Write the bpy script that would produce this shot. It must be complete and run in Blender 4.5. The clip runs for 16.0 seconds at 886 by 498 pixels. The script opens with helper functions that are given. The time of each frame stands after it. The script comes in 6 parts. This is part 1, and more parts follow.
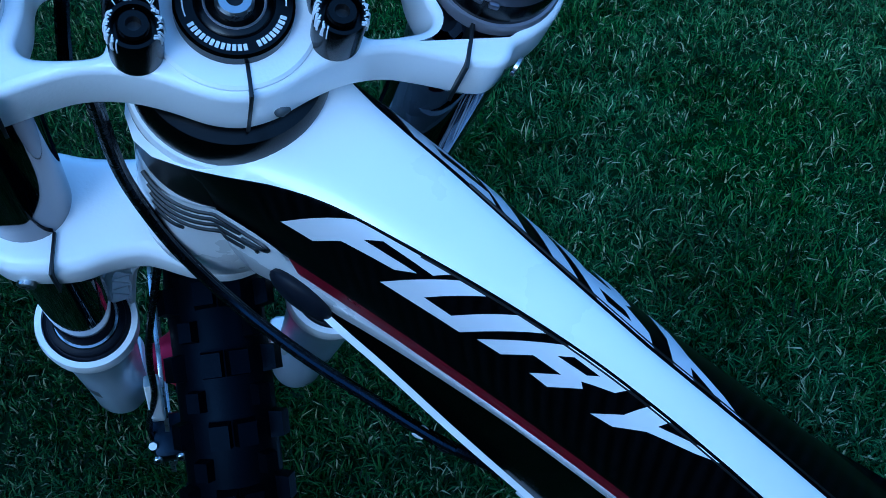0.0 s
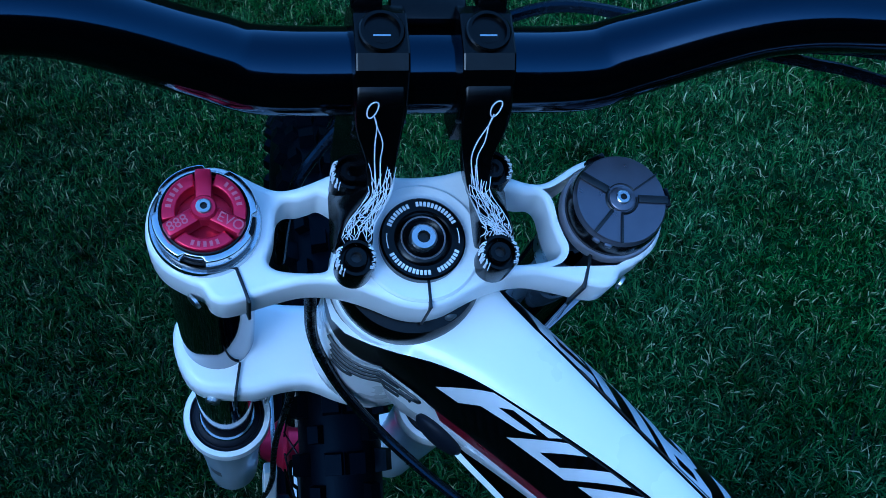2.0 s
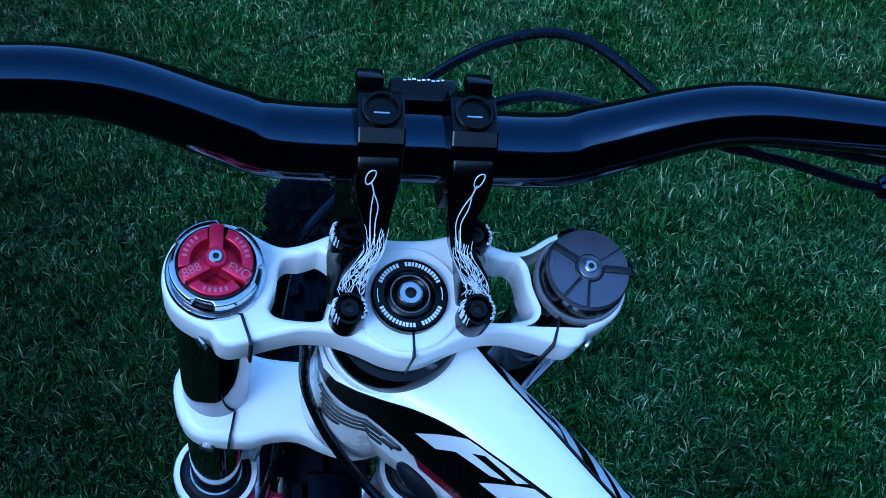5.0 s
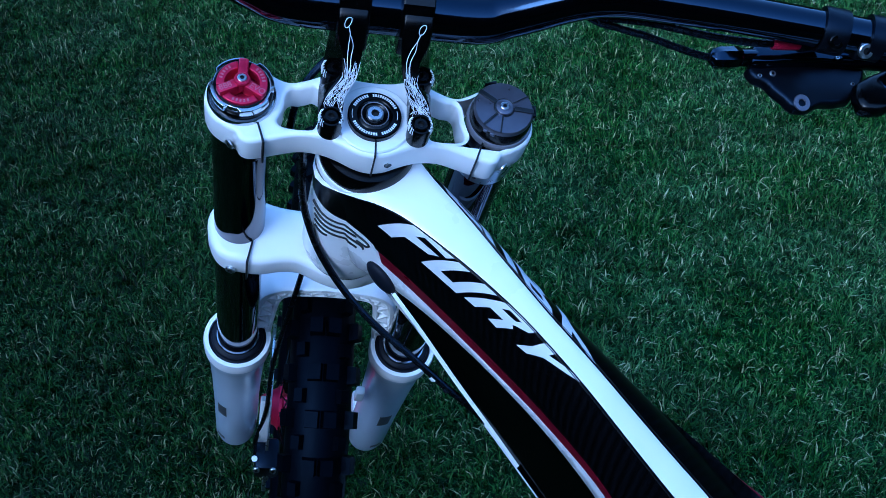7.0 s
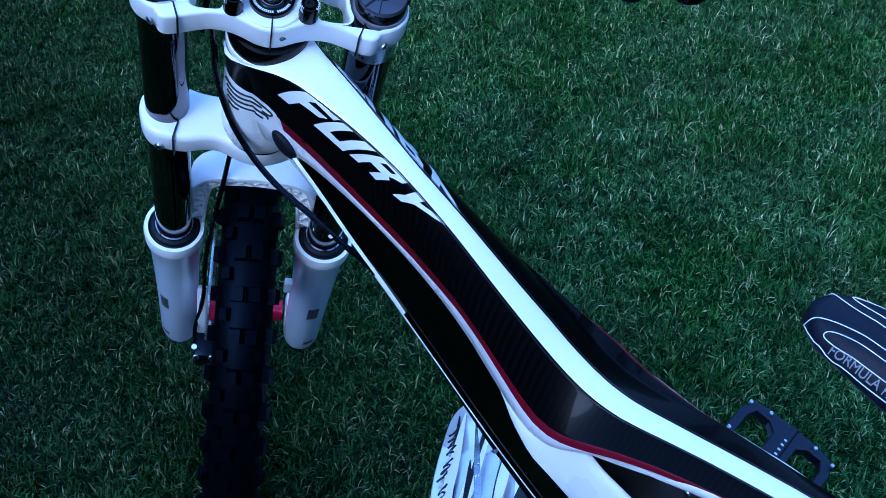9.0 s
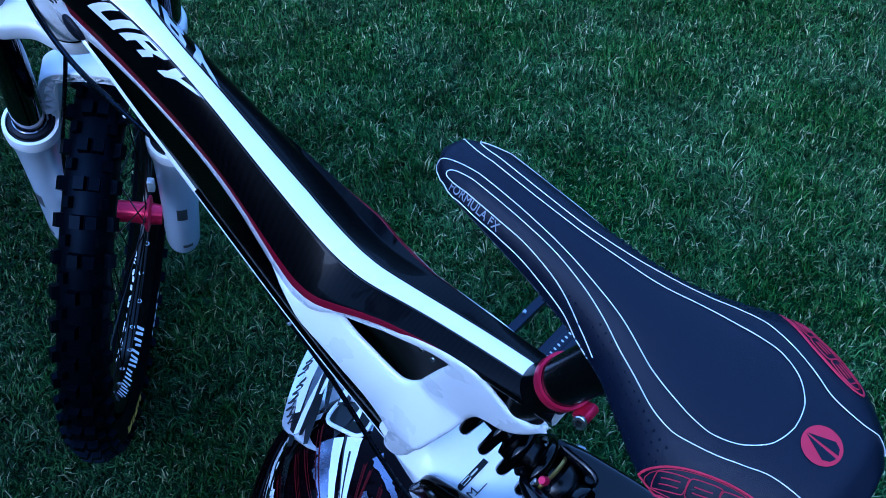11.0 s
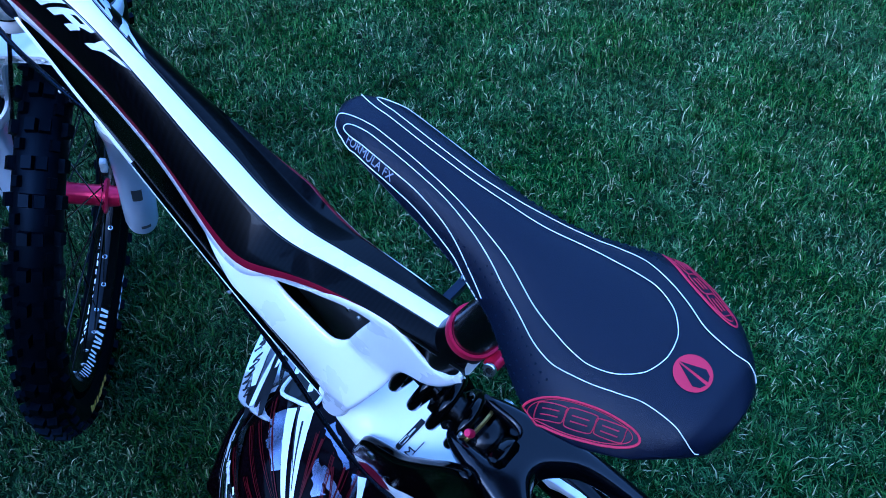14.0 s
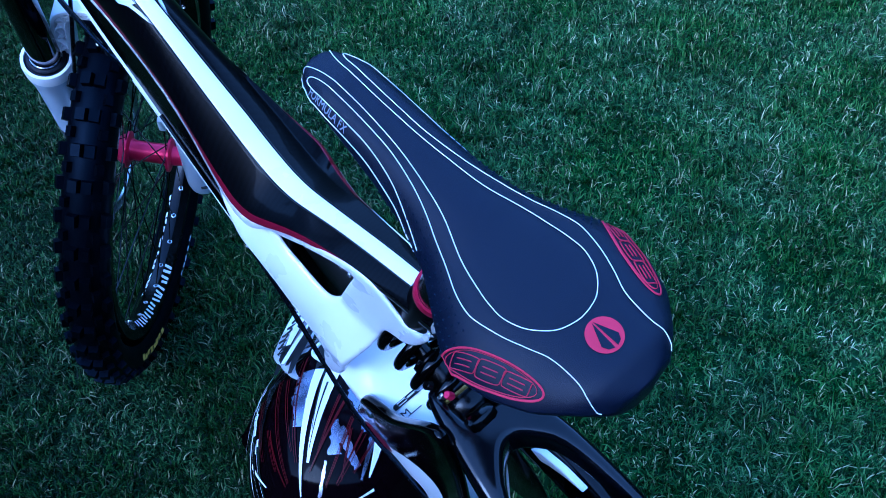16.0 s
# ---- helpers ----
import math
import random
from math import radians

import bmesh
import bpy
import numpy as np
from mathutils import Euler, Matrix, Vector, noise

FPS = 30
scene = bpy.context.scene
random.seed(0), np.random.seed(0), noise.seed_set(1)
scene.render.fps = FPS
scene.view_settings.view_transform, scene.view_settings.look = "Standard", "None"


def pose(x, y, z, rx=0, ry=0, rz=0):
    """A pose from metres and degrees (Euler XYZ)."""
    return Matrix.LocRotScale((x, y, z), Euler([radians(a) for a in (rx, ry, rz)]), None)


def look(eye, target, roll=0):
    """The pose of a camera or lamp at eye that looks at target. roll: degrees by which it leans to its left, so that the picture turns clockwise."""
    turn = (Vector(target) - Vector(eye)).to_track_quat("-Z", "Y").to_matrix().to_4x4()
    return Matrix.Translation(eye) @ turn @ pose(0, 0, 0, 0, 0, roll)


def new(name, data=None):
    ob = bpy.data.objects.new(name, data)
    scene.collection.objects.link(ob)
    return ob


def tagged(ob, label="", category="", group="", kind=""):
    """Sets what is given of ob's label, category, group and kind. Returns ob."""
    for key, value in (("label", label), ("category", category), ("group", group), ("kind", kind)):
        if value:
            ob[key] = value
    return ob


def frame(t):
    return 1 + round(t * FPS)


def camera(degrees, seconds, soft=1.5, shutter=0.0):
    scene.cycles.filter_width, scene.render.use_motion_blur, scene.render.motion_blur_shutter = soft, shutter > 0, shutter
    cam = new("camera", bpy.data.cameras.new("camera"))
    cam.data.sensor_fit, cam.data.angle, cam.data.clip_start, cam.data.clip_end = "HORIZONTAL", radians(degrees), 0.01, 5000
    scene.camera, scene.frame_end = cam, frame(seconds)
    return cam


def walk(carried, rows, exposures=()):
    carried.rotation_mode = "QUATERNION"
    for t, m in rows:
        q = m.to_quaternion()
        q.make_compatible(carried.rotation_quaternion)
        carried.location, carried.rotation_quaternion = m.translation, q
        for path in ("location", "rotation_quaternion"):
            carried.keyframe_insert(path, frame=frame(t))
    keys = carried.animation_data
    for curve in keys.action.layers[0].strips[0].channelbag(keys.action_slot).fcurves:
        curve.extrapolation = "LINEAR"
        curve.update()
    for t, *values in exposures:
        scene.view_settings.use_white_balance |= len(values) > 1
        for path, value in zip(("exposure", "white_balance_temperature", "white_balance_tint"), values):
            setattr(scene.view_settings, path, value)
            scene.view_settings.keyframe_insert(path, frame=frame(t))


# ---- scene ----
cam = camera(44.7, 16.0, soft=0.8)
PATH = [
    (0, (0.041, -0.255, 1.253), (0.096, 0.969, -0.328), -5.9),
    (0.5, (0.028, -0.269, 1.288), (0.045, 1.014, -0.246), -5.9),
    (1, (0.016, -0.267, 1.321), (-0.008, 1.067, -0.168), -5.6),
    (1.5, (0.015, -0.278, 1.356), (-0.044, 1.065, -0.125), -6.1),
    (2, (0.02, -0.297, 1.376), (-0.038, 1.041, -0.109), -6.0),
    (2.5, (0.021, -0.309, 1.387), (-0.039, 1.045, -0.085), -5.9),
    (3, (0.023, -0.311, 1.391), (-0.034, 1.049, -0.075), -5.5),
    (3.2, (0.023, -0.311, 1.392), (-0.033, 1.048, -0.074), -5.3),
    (5.3, (0.023, -0.362, 1.41), (-0.013, 1.101, 0.046), -2.4),
    (5.5, (0.029, -0.397, 1.415), (-0.014, 1.064, 0.05), -2.3),
    (6, (0.048, -0.475, 1.425), (-0.019, 1.012, 0.089), -2.0),
    (6.5, (0.068, -0.538, 1.433), (-0.011, 0.964, 0.115), -1.7),
    (7, (0.081, -0.591, 1.443), (-0.021, 0.928, 0.146), -1.9),
    (7.5, (0.097, -0.643, 1.451), (-0.011, 0.889, 0.17), -1.7),
    (8, (0.112, -0.69, 1.457), (0.012, 0.831, 0.163), -1.0),
    (8.5, (0.12, -0.725, 1.466), (0.04, 0.788, 0.161), -0.5),
    (9, (0.16, -0.752, 1.463), (0.103, 0.741, 0.133), -0.4),
    (9.5, (0.219, -0.786, 1.463), (0.148, 0.695, 0.121), -0.4),
    (10, (0.287, -0.812, 1.461), (0.185, 0.653, 0.103), -0.3),
    (10.2, (0.314, -0.818, 1.457), (0.204, 0.635, 0.086), -0.4),
    (12.3, (0.459, -0.884, 1.457), (0.372, 0.547, 0.063), -1.3),
    (12.5, (0.461, -0.881, 1.455), (0.371, 0.545, 0.056), -1.5),
    (13, (0.462, -0.876, 1.452), (0.368, 0.548, 0.051), -1.5),
    (13.5, (0.465, -0.88, 1.453), (0.372, 0.546, 0.054), -1.7),
    (14, (0.465, -0.886, 1.455), (0.37, 0.547, 0.063), -1.7),
    (14.5, (0.468, -0.892, 1.455), (0.371, 0.545, 0.068), -1.7),
    (15, (0.491, -0.906, 1.454), (0.365, 0.528, 0.065), -2.5),
    (15.5, (0.544, -0.923, 1.45), (0.295, 0.485, 0.052), -3.7),
    (16, (0.584, -0.907, 1.447), (0.271, 0.493, 0.055), -3.9),
]

# ---- plan scale: plan units to metres
K = 0.925
walk(cam, [(t, look(Vector(eye) * K, Vector(target) * K, roll)) for t, eye, target, roll in PATH],
     exposures=[(0.0, 2.10, 4120, -2), (3.2, 2.15, 4120, 0), (5.5, 2.44, 4330, 4), (7.0, 2.53, 4420, 7), (9.0, 2.64, 4450, 12), (12.5, 2.95, 4150, 17), (13.5, 3.05, 4150, 18), (16.0, 3.22, 4100, 18)])

# ---- world, light
world = bpy.data.worlds.new("sky")
scene.world = world
world.use_nodes = True
wn = world.node_tree
sky = wn.nodes.new("ShaderNodeTexSky")
sky.sky_type, sky.sun_disc = "NISHITA", False
sky.sun_elevation, sky.sun_rotation = radians(24), radians(200)
background = wn.nodes["Background"]
background.inputs["Strength"].default_value = 0.11
wn.links.new(sky.outputs[0], background.inputs[0])
sun = new("sun", bpy.data.lights.new("sun", "SUN"))
sun.data.energy, sun.data.angle, sun.data.color = 0.25, radians(25), (0.84, 0.93, 1.0)
sun.matrix_world = look((0, 0, 5), (0.9, 2.2, 3.2))


# ---- materials
def material(name, base, rough=0.5, metal=0.0, coat=0.0, vary=0.0, scale=60.0, bump=0.0, bump_scale=400.0, coat_rough=0.05, specular=0.5):
    """A surface with soft stains, fine grain and relief at real size."""
    m = bpy.data.materials.new(name)
    m.use_nodes = True
    nt = m.node_tree
    s = nt.nodes["Principled BSDF"]
    s.inputs["Base Color"].default_value = (*base, 1)
    s.inputs["Roughness"].default_value = rough
    s.inputs["Metallic"].default_value = metal
    s.inputs["Coat Weight"].default_value = coat
    s.inputs["Coat Roughness"].default_value = coat_rough
    s.inputs["Specular IOR Level"].default_value = specular
    co = nt.nodes.new("ShaderNodeTexCoord")
    if vary:
        n = nt.nodes.new("ShaderNodeTexNoise")
        n.inputs["Scale"].default_value, n.inputs["Detail"].default_value = scale, 6
        nt.links.new(co.outputs["Object"], n.inputs["Vector"])
        mix = nt.nodes.new("ShaderNodeMixRGB")
        mix.inputs[1].default_value = (*[c * (1 - vary) for c in base], 1)
        mix.inputs[2].default_value = (*[min(1, c * (1 + vary)) for c in base], 1)
        nt.links.new(n.outputs["Fac"], mix.inputs[0])
        nt.links.new(mix.outputs[0], s.inputs["Base Color"])
        r = nt.nodes.new("ShaderNodeMapRange")
        r.inputs["To Min"].default_value, r.inputs["To Max"].default_value = max(0, rough - 0.08), rough + 0.1
        nt.links.new(n.outputs["Fac"], r.inputs["Value"])
        nt.links.new(r.outputs[0], s.inputs["Roughness"])
    if bump:
        n2 = nt.nodes.new("ShaderNodeTexNoise")
        n2.inputs["Scale"].default_value = bump_scale
        nt.links.new(co.outputs["Object"], n2.inputs["Vector"])
        bp = nt.nodes.new("ShaderNodeBump")
        bp.inputs["Strength"].default_value, bp.inputs["Distance"].default_value = bump, 0.001
        nt.links.new(n2.outputs["Fac"], bp.inputs["Height"])
        nt.links.new(bp.outputs[0], s.inputs["Normal"])
    return m


def carbon(name):
    """Black twill weave under clear lacquer."""
    m = material(name, (0.002, 0.002, 0.0025), 0.28, 0, 0.06, coat_rough=0.02, specular=0.05)
    nt = m.node_tree
    s = nt.nodes["Principled BSDF"]
    co = nt.nodes.new("ShaderNodeTexCoord")
    wave = nt.nodes.new("ShaderNodeTexWave")
    wave.wave_type, wave.bands_direction = "BANDS", "X"
    wave.inputs["Scale"].default_value, wave.inputs["Distortion"].default_value = 60, 2.5
    wave.inputs["Detail"].default_value, wave.inputs["Detail Scale"].default_value = 2, 12
    nt.links.new(co.outputs["Object"], wave.inputs["Vector"])
    mix = nt.nodes.new("ShaderNodeMixRGB")
    mix.inputs[1].default_value, mix.inputs[2].default_value = (0.0005, 0.0005, 0.0007, 1), (0.0019, 0.0020, 0.0026, 1)
    nt.links.new(wave.outputs["Fac"], mix.inputs[0])
    nt.links.new(mix.outputs[0], s.inputs["Base Color"])
    return m


def turf(name, shades, rough):
    """Green that differs blade by blade and drifts from patch to patch over the lawn; shades are (share of the blades, colour)."""
    m = bpy.data.materials.new(name)
    m.use_nodes = True
    nt = m.node_tree
    s = nt.nodes["Principled BSDF"]
    s.inputs["Roughness"].default_value = rough
    s.inputs["Specular IOR Level"].default_value = 0.08
    geo = nt.nodes.new("ShaderNodeNewGeometry")
    ramp = nt.nodes.new("ShaderNodeValToRGB")
    els = ramp.color_ramp.elements
    els[0].position, els[0].color = shades[0][0], (*shades[0][1], 1)
    els[1].position, els[1].color = shades[-1][0], (*shades[-1][1], 1)
    for at, colour in shades[1:-1]:
        els.new(at).color = (*colour, 1)
    nt.links.new(geo.outputs["Random Per Island"], ramp.inputs[0])
    # patches a hand wide, finer mottling in them
    n = nt.nodes.new("ShaderNodeTexNoise")
    n.inputs["Scale"].default_value, n.inputs["Detail"].default_value, n.inputs["Roughness"].default_value = 6.0, 7, 0.68
    nt.links.new(geo.outputs["Position"], n.inputs["Vector"])
    patch = nt.nodes.new("ShaderNodeMapRange")
    patch.inputs["From Min"].default_value, patch.inputs["From Max"].default_value = 0.30, 0.70
    patch.inputs["To Min"].default_value, patch.inputs["To Max"].default_value = 0.50, 1.35
    nt.links.new(n.outputs["Fac"], patch.inputs["Value"])
    # paler on the drier side; the other side's shade is put into the colour
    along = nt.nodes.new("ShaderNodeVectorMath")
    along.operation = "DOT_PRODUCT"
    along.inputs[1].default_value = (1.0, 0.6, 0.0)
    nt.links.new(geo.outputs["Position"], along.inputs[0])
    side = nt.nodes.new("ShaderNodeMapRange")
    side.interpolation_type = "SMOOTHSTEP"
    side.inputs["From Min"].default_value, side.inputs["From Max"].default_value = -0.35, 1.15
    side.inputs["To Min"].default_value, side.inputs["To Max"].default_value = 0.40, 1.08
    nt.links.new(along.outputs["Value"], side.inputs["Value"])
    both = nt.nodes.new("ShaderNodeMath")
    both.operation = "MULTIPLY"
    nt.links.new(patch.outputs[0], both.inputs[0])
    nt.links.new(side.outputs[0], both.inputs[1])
    mix = nt.nodes.new("ShaderNodeVectorMath")
    mix.operation = "SCALE"
    # dry patches: paler and greyer
    n2 = nt.nodes.new("ShaderNodeTexNoise")
    n2.inputs["Scale"].default_value, n2.inputs["Detail"].default_value, n2.inputs["Roughness"].default_value = 4.5, 5, 0.62
    nt.links.new(geo.outputs["Position"], n2.inputs["Vector"])
    dry = nt.nodes.new("ShaderNodeHueSaturation")
    for socket, lo, hi in (("Saturation", 1.06, 0.90), ("Value", 0.82, 1.14)):
        span = nt.nodes.new("ShaderNodeMapRange")
        span.interpolation_type = "SMOOTHSTEP"
        span.inputs["From Min"].default_value, span.inputs["From Max"].default_value = 0.40, 0.62
        span.inputs["To Min"].default_value, span.inputs["To Max"].default_value = lo, hi
        nt.links.new(n2.outputs["Fac"], span.inputs["Value"])
        nt.links.new(span.outputs[0], dry.inputs[socket])
    nt.links.new(ramp.outputs[0], dry.inputs["Color"])
    nt.links.new(dry.outputs[0], mix.inputs[0])
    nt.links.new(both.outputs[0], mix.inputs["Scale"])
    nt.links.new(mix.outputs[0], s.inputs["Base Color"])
    return m


WHITE = material("white_lacquer", (0.90, 0.895, 0.89), 0.28, 0, 0.5, vary=0.03, scale=25, coat_rough=0.08)
CAST_WHITE = material("white_cast_paint", (0.89, 0.885, 0.88), 0.35, 0, 0.3, vary=0.04, scale=40, bump=0.08, bump_scale=900)
GREY_LEG = material("pale_grey_paint", (0.56, 0.63, 0.74), 0.32, 0, 0.6, vary=0.05, scale=30, coat_rough=0.06)
CARBON = carbon("black_carbon")
GLOSS_BLACK = material("gloss_black_paint", (0.0005, 0.0005, 0.0006), 0.12, 0, 0.1, vary=0.3, scale=30, specular=0.15)
RED = material("dark_red_paint", (0.115, 0.002, 0.012), 0.3, 0, 0.05, vary=0.1, specular=0.2)
POST_BLACK = material("satin_black_post", (0.0012, 0.0012, 0.0018), 0.22, vary=0.2, scale=120, specular=0.25)
DEEP_RED = material("deep_red_print", (0.048, 0.001, 0.003), 0.35, 0, 0.0, vary=0.3, scale=80, specular=0.12)
PEDAL_BLUE = material("blue_black_anodised", (0.012, 0.016, 0.030), 0.38, 0.5, vary=0.15, scale=150)
PINSTRIPE = material("white_decal", (0.72, 0.72, 0.74), 0.4, vary=0.05)
INK_AND_SHADE = material("black_decal_and_shade", (0.003, 0.003, 0.0035), 0.4, vary=0.2)
DARK_LABEL = material("dark_grey_decal", (0.05, 0.055, 0.06), 0.5, vary=0.2)
STANCHION = material("mirror_black_tube", (0.11, 0.105, 0.12), 0.05, 1.0)
STEEL = material("bright_steel", (0.55, 0.56, 0.58), 0.28, 1.0, vary=0.1, scale=200)
SILVER_RING = material("silver_ring", (0.6, 0.61, 0.63), 0.14, 1.0, vary=0.1, scale=200)
RED_ANODISED = material("red_anodised", (0.55, 0.012, 0.065), 0.32, 0.55, vary=0.1, scale=120)
KNOB_GREY = material("dark_grey_anodised", (0.13, 0.125, 0.15), 0.3, 0.75, vary=0.15, scale=150)
ENGRAVED = material("engraved_mark", (0.52, 0.13, 0.19), 0.5, 0.3, vary=0.1)
GREY_ANODISED = material("grey_anodised", (0.30, 0.29, 0.33), 0.42, 0.6, vary=0.12, scale=150)
BLACK_ANODISED = material("black_anodised", (0.0006, 0.0006, 0.0008), 0.22, 0.0, vary=0.2, scale=150, specular=0.22)
ARM_BLACK = material("gloss_black_arm", (0.0008, 0.0010, 0.0018), 0.16, 0.0, 0.0, specular=0.32)
PEAK_GREY = material("chrome_white_shell", (0.80, 0.80, 0.83), 0.16, 0.45, 0.4, vary=0.15, scale=40)
BAR_BLACK = material("satin_black_bar", (0.0004, 0.0004, 0.0006), 0.10, 0.0, 0.0, specular=0.55)
BLACK_PLASTIC = material("black_plastic", (0.0012, 0.0012, 0.0016), 0.38, vary=0.2, scale=200, bump=0.1, bump_scale=1500, specular=0.25)
RUBBER = material("tyre_rubber", (0.0008, 0.0010, 0.0019), 0.42, vary=0.35, scale=90, bump=0.12, bump_scale=700, specular=0.065)
SEAL = material("seal_rubber", (0.006, 0.007, 0.012), 0.5, vary=0.2, bump=0.1, specular=0.15)
HOSE = material("black_hose", (0.0015, 0.0015, 0.002), 0.25, vary=0.2, scale=300, specular=0.35)
LEATHER = material("black_saddle_cover", (0.0028, 0.0040, 0.0120), 0.38, vary=0.2, scale=220, bump=0.3, bump_scale=2600, specular=0.22)
for m in (BAR_BLACK, HOSE, BLACK_PLASTIC, RUBBER):
    m.node_tree.nodes["Principled BSDF"].inputs["Specular Tint"].default_value = (0.40, 0.60, 1.0, 1)
BADGE_RED = material("red_print", (0.40, 0.026, 0.055), 0.5, vary=0.1, specular=0.08)
FADED_PRINT = material("grey_decal", (0.26, 0.27, 0.30), 0.5, vary=0.1, specular=0.1)
YELLOW = material("yellow_print", (0.6, 0.4, 0.05), 0.6, vary=0.15)
DULL_GOLD = material("dull_gold", (0.22, 0.16, 0.04), 0.35, 0.8, vary=0.15)
FOIL = material("violet_foil", (0.30, 0.29, 0.37), 0.25, 1.0, vary=0.3, scale=60)
CHROME = material("chrome_foil", (0.62, 0.62, 0.70), 0.16, 1.0, vary=0.06, scale=40)
HELMET_BLACK = material("gloss_helmet_shell", (0.0020, 0.0008, 0.0015), 0.06, 0, 0.0, vary=0.4, scale=25, specular=0.05)
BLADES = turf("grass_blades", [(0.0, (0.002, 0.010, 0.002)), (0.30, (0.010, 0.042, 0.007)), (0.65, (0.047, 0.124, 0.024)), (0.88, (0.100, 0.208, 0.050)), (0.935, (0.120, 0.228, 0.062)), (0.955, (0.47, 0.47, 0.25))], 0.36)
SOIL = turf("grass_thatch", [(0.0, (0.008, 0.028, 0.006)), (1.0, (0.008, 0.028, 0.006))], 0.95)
BLOCKER_DARK = turf("dark_blocker", [(0.0, (0.010, 0.018, 0.008)), (1.0, (0.010, 0.018, 0.008))], 0.95)


# ---- spaces: the bike's frame (x ahead, y left, z up) and its turned fork (x right, y ahead, z up the steerer)
def space(rows):
    m = Matrix(rows).transposed().to_4x4()
    m.translation = Vector((0, 0, 1.055)) * K
    return m


FRAME = space([(-0.7611, 0.6486, 0.0), (-0.6379, -0.7485, -0.1809), (-0.1173, -0.1377, 0.9835)])
FORK = space([(0.9756, 0.1191, -0.1843), (-0.0323, 0.9087, 0.4163), (0.2171, -0.4002, 0.8904)])
UPRIGHT = Matrix.Identity(4)
PLACED = {}


def thing(name, label, category, at=UPRIGHT):
    ob = new(name)
    ob.empty_display_size = 0.1
    ob.matrix_world = at
    PLACED[ob] = at
    return tagged(ob, label, category)


def part(name, bm, mats, parent, label="", at=None, sharp=35):
    """Links a bmesh, in plan units of the space at, as one mesh under a thing or a part."""
    at = PLACED[parent] if at is None else at
    bmesh.ops.scale(bm, vec=(K, K, K), verts=bm.verts)
    bmesh.ops.recalc_face_normals(bm, faces=bm.faces)
    me = bpy.data.meshes.new(name)
    bm.to_mesh(me)
    bm.free()
    for mat in mats if isinstance(mats, (list, tuple)) else [mats]:
        me.materials.append(mat)
    # black for bolt recess faces, with their shade in the colour
    if len(me.materials) == 1 and any(p.material_index for p in me.polygons):
        me.materials.append(INK_AND_SHADE)
    me.shade_smooth()
    me.set_sharp_from_angle(angle=radians(sharp))
    return place(name, me, parent, label, at)


def place(name, me, parent, label="", at=None):
    at = PLACED[parent] if at is None else at
    ob = new(name, me)
    ob.parent = parent
    ob.matrix_basis = PLACED[parent].inverted() @ at
    PLACED[ob] = at
    return tagged(ob, label)


# ---- shapes
def smooth_line(pts, steps=6, closed=False):
    """A Catmull-Rom line through the points."""
    p = [Vector(q) for q in pts]
    n = len(p)
    out = []
    for i in range(n if closed else n - 1):
        if closed:
            a, b, c, d = p[i - 1], p[i], p[(i + 1) % n], p[(i + 2) % n]
        else:
            a, b, c, d = p[max(i - 1, 0)], p[i], p[i + 1], p[min(i + 2, n - 1)]
        for k in range(steps):
            t = k / steps
            out.append(0.5 * (2 * b + (c - a) * t + (2 * a - 5 * b + 4 * c - d) * t * t + (3 * b - a - 3 * c + d) * t ** 3))
    if not closed:
        out.append(p[-1])
    return out


def interp(x, table):
    xs = [r[0] for r in table]
    return float(np.interp(x, xs, [r[1] for r in table]))


def skin(bm, rings, closed=True, caps=True, mat=0):
    """Joins rings of points by faces."""
    rows = [[bm.verts.new(p) for p in ring] for ring in rings]
    n = len(rows[0])
    for a, b in zip(rows, rows[1:]):
        for i in range(n if closed else n - 1):
            j = (i + 1) % n
            bm.faces.new((a[i], a[j], b[j], b[i])).material_index = mat
    if caps and closed:
        for row in (rows[0][::-1], rows[-1]):
            bm.faces.new(row).material_index = mat
    return rows


def sweep(pts, radius, seg=12, bm=None, mat=0, flat=1.0, loop=False):
    """A round tube along points; radius is one number or one each; flat squeezes it."""
    bm = bm or bmesh.new()
    pts = [Vector(p) for p in pts]
    n = len(pts)
    rad = [radius] * n if isinstance(radius, (int, float)) else list(radius)
    side = None
    rings = []
    for i in range(n):
        if loop:
            t = (pts[(i + 1) % n] - pts[i - 1]).normalized()
        else:
            t = (pts[min(i + 1, n - 1)] - pts[max(i - 1, 0)]).normalized()
        if side is None:
            side = t.orthogonal().normalized()
        side = (side - t * side.dot(t)).normalized()
        up = t.cross(side)
        rings.append([pts[i] + rad[i] * (math.cos(a) * side + math.sin(a) * up * flat) for a in [2 * math.pi * k / seg for k in range(seg)]])
    if loop:
        rings.append(rings[0])
    skin(bm, rings, caps=not loop, mat=mat)
    return bm


def lathe(profile, seg=32, bm=None, base=(0, 0, 0), axis=(0, 0, 1), mats=None, open_ends=False):
    """Turns (radius, height) pairs about an axis through base."""
    bm = bm or bmesh.new()
    z = Vector(axis).normalized()
    x = z.orthogonal().normalized()
    y = z.cross(x)
    base = Vector(base)
    rows = [[bm.verts.new(base + z * h + max(r, 1e-5) * (math.cos(a) * x + math.sin(a) * y)) for a in [2 * math.pi * k / seg for k in range(seg)]] for r, h in profile]
    for k, (a, b) in enumerate(zip(rows, rows[1:])):
        for i in range(seg):
            j = (i + 1) % seg
            bm.faces.new((a[i], a[j], b[j], b[i])).material_index = mats[k] if mats else 0
    if not open_ends:
        bm.faces.new(rows[0][::-1]).material_index = mats[0] if mats else 0
        bm.faces.new(rows[-1]).material_index = mats[-1] if mats else 0
    return bm


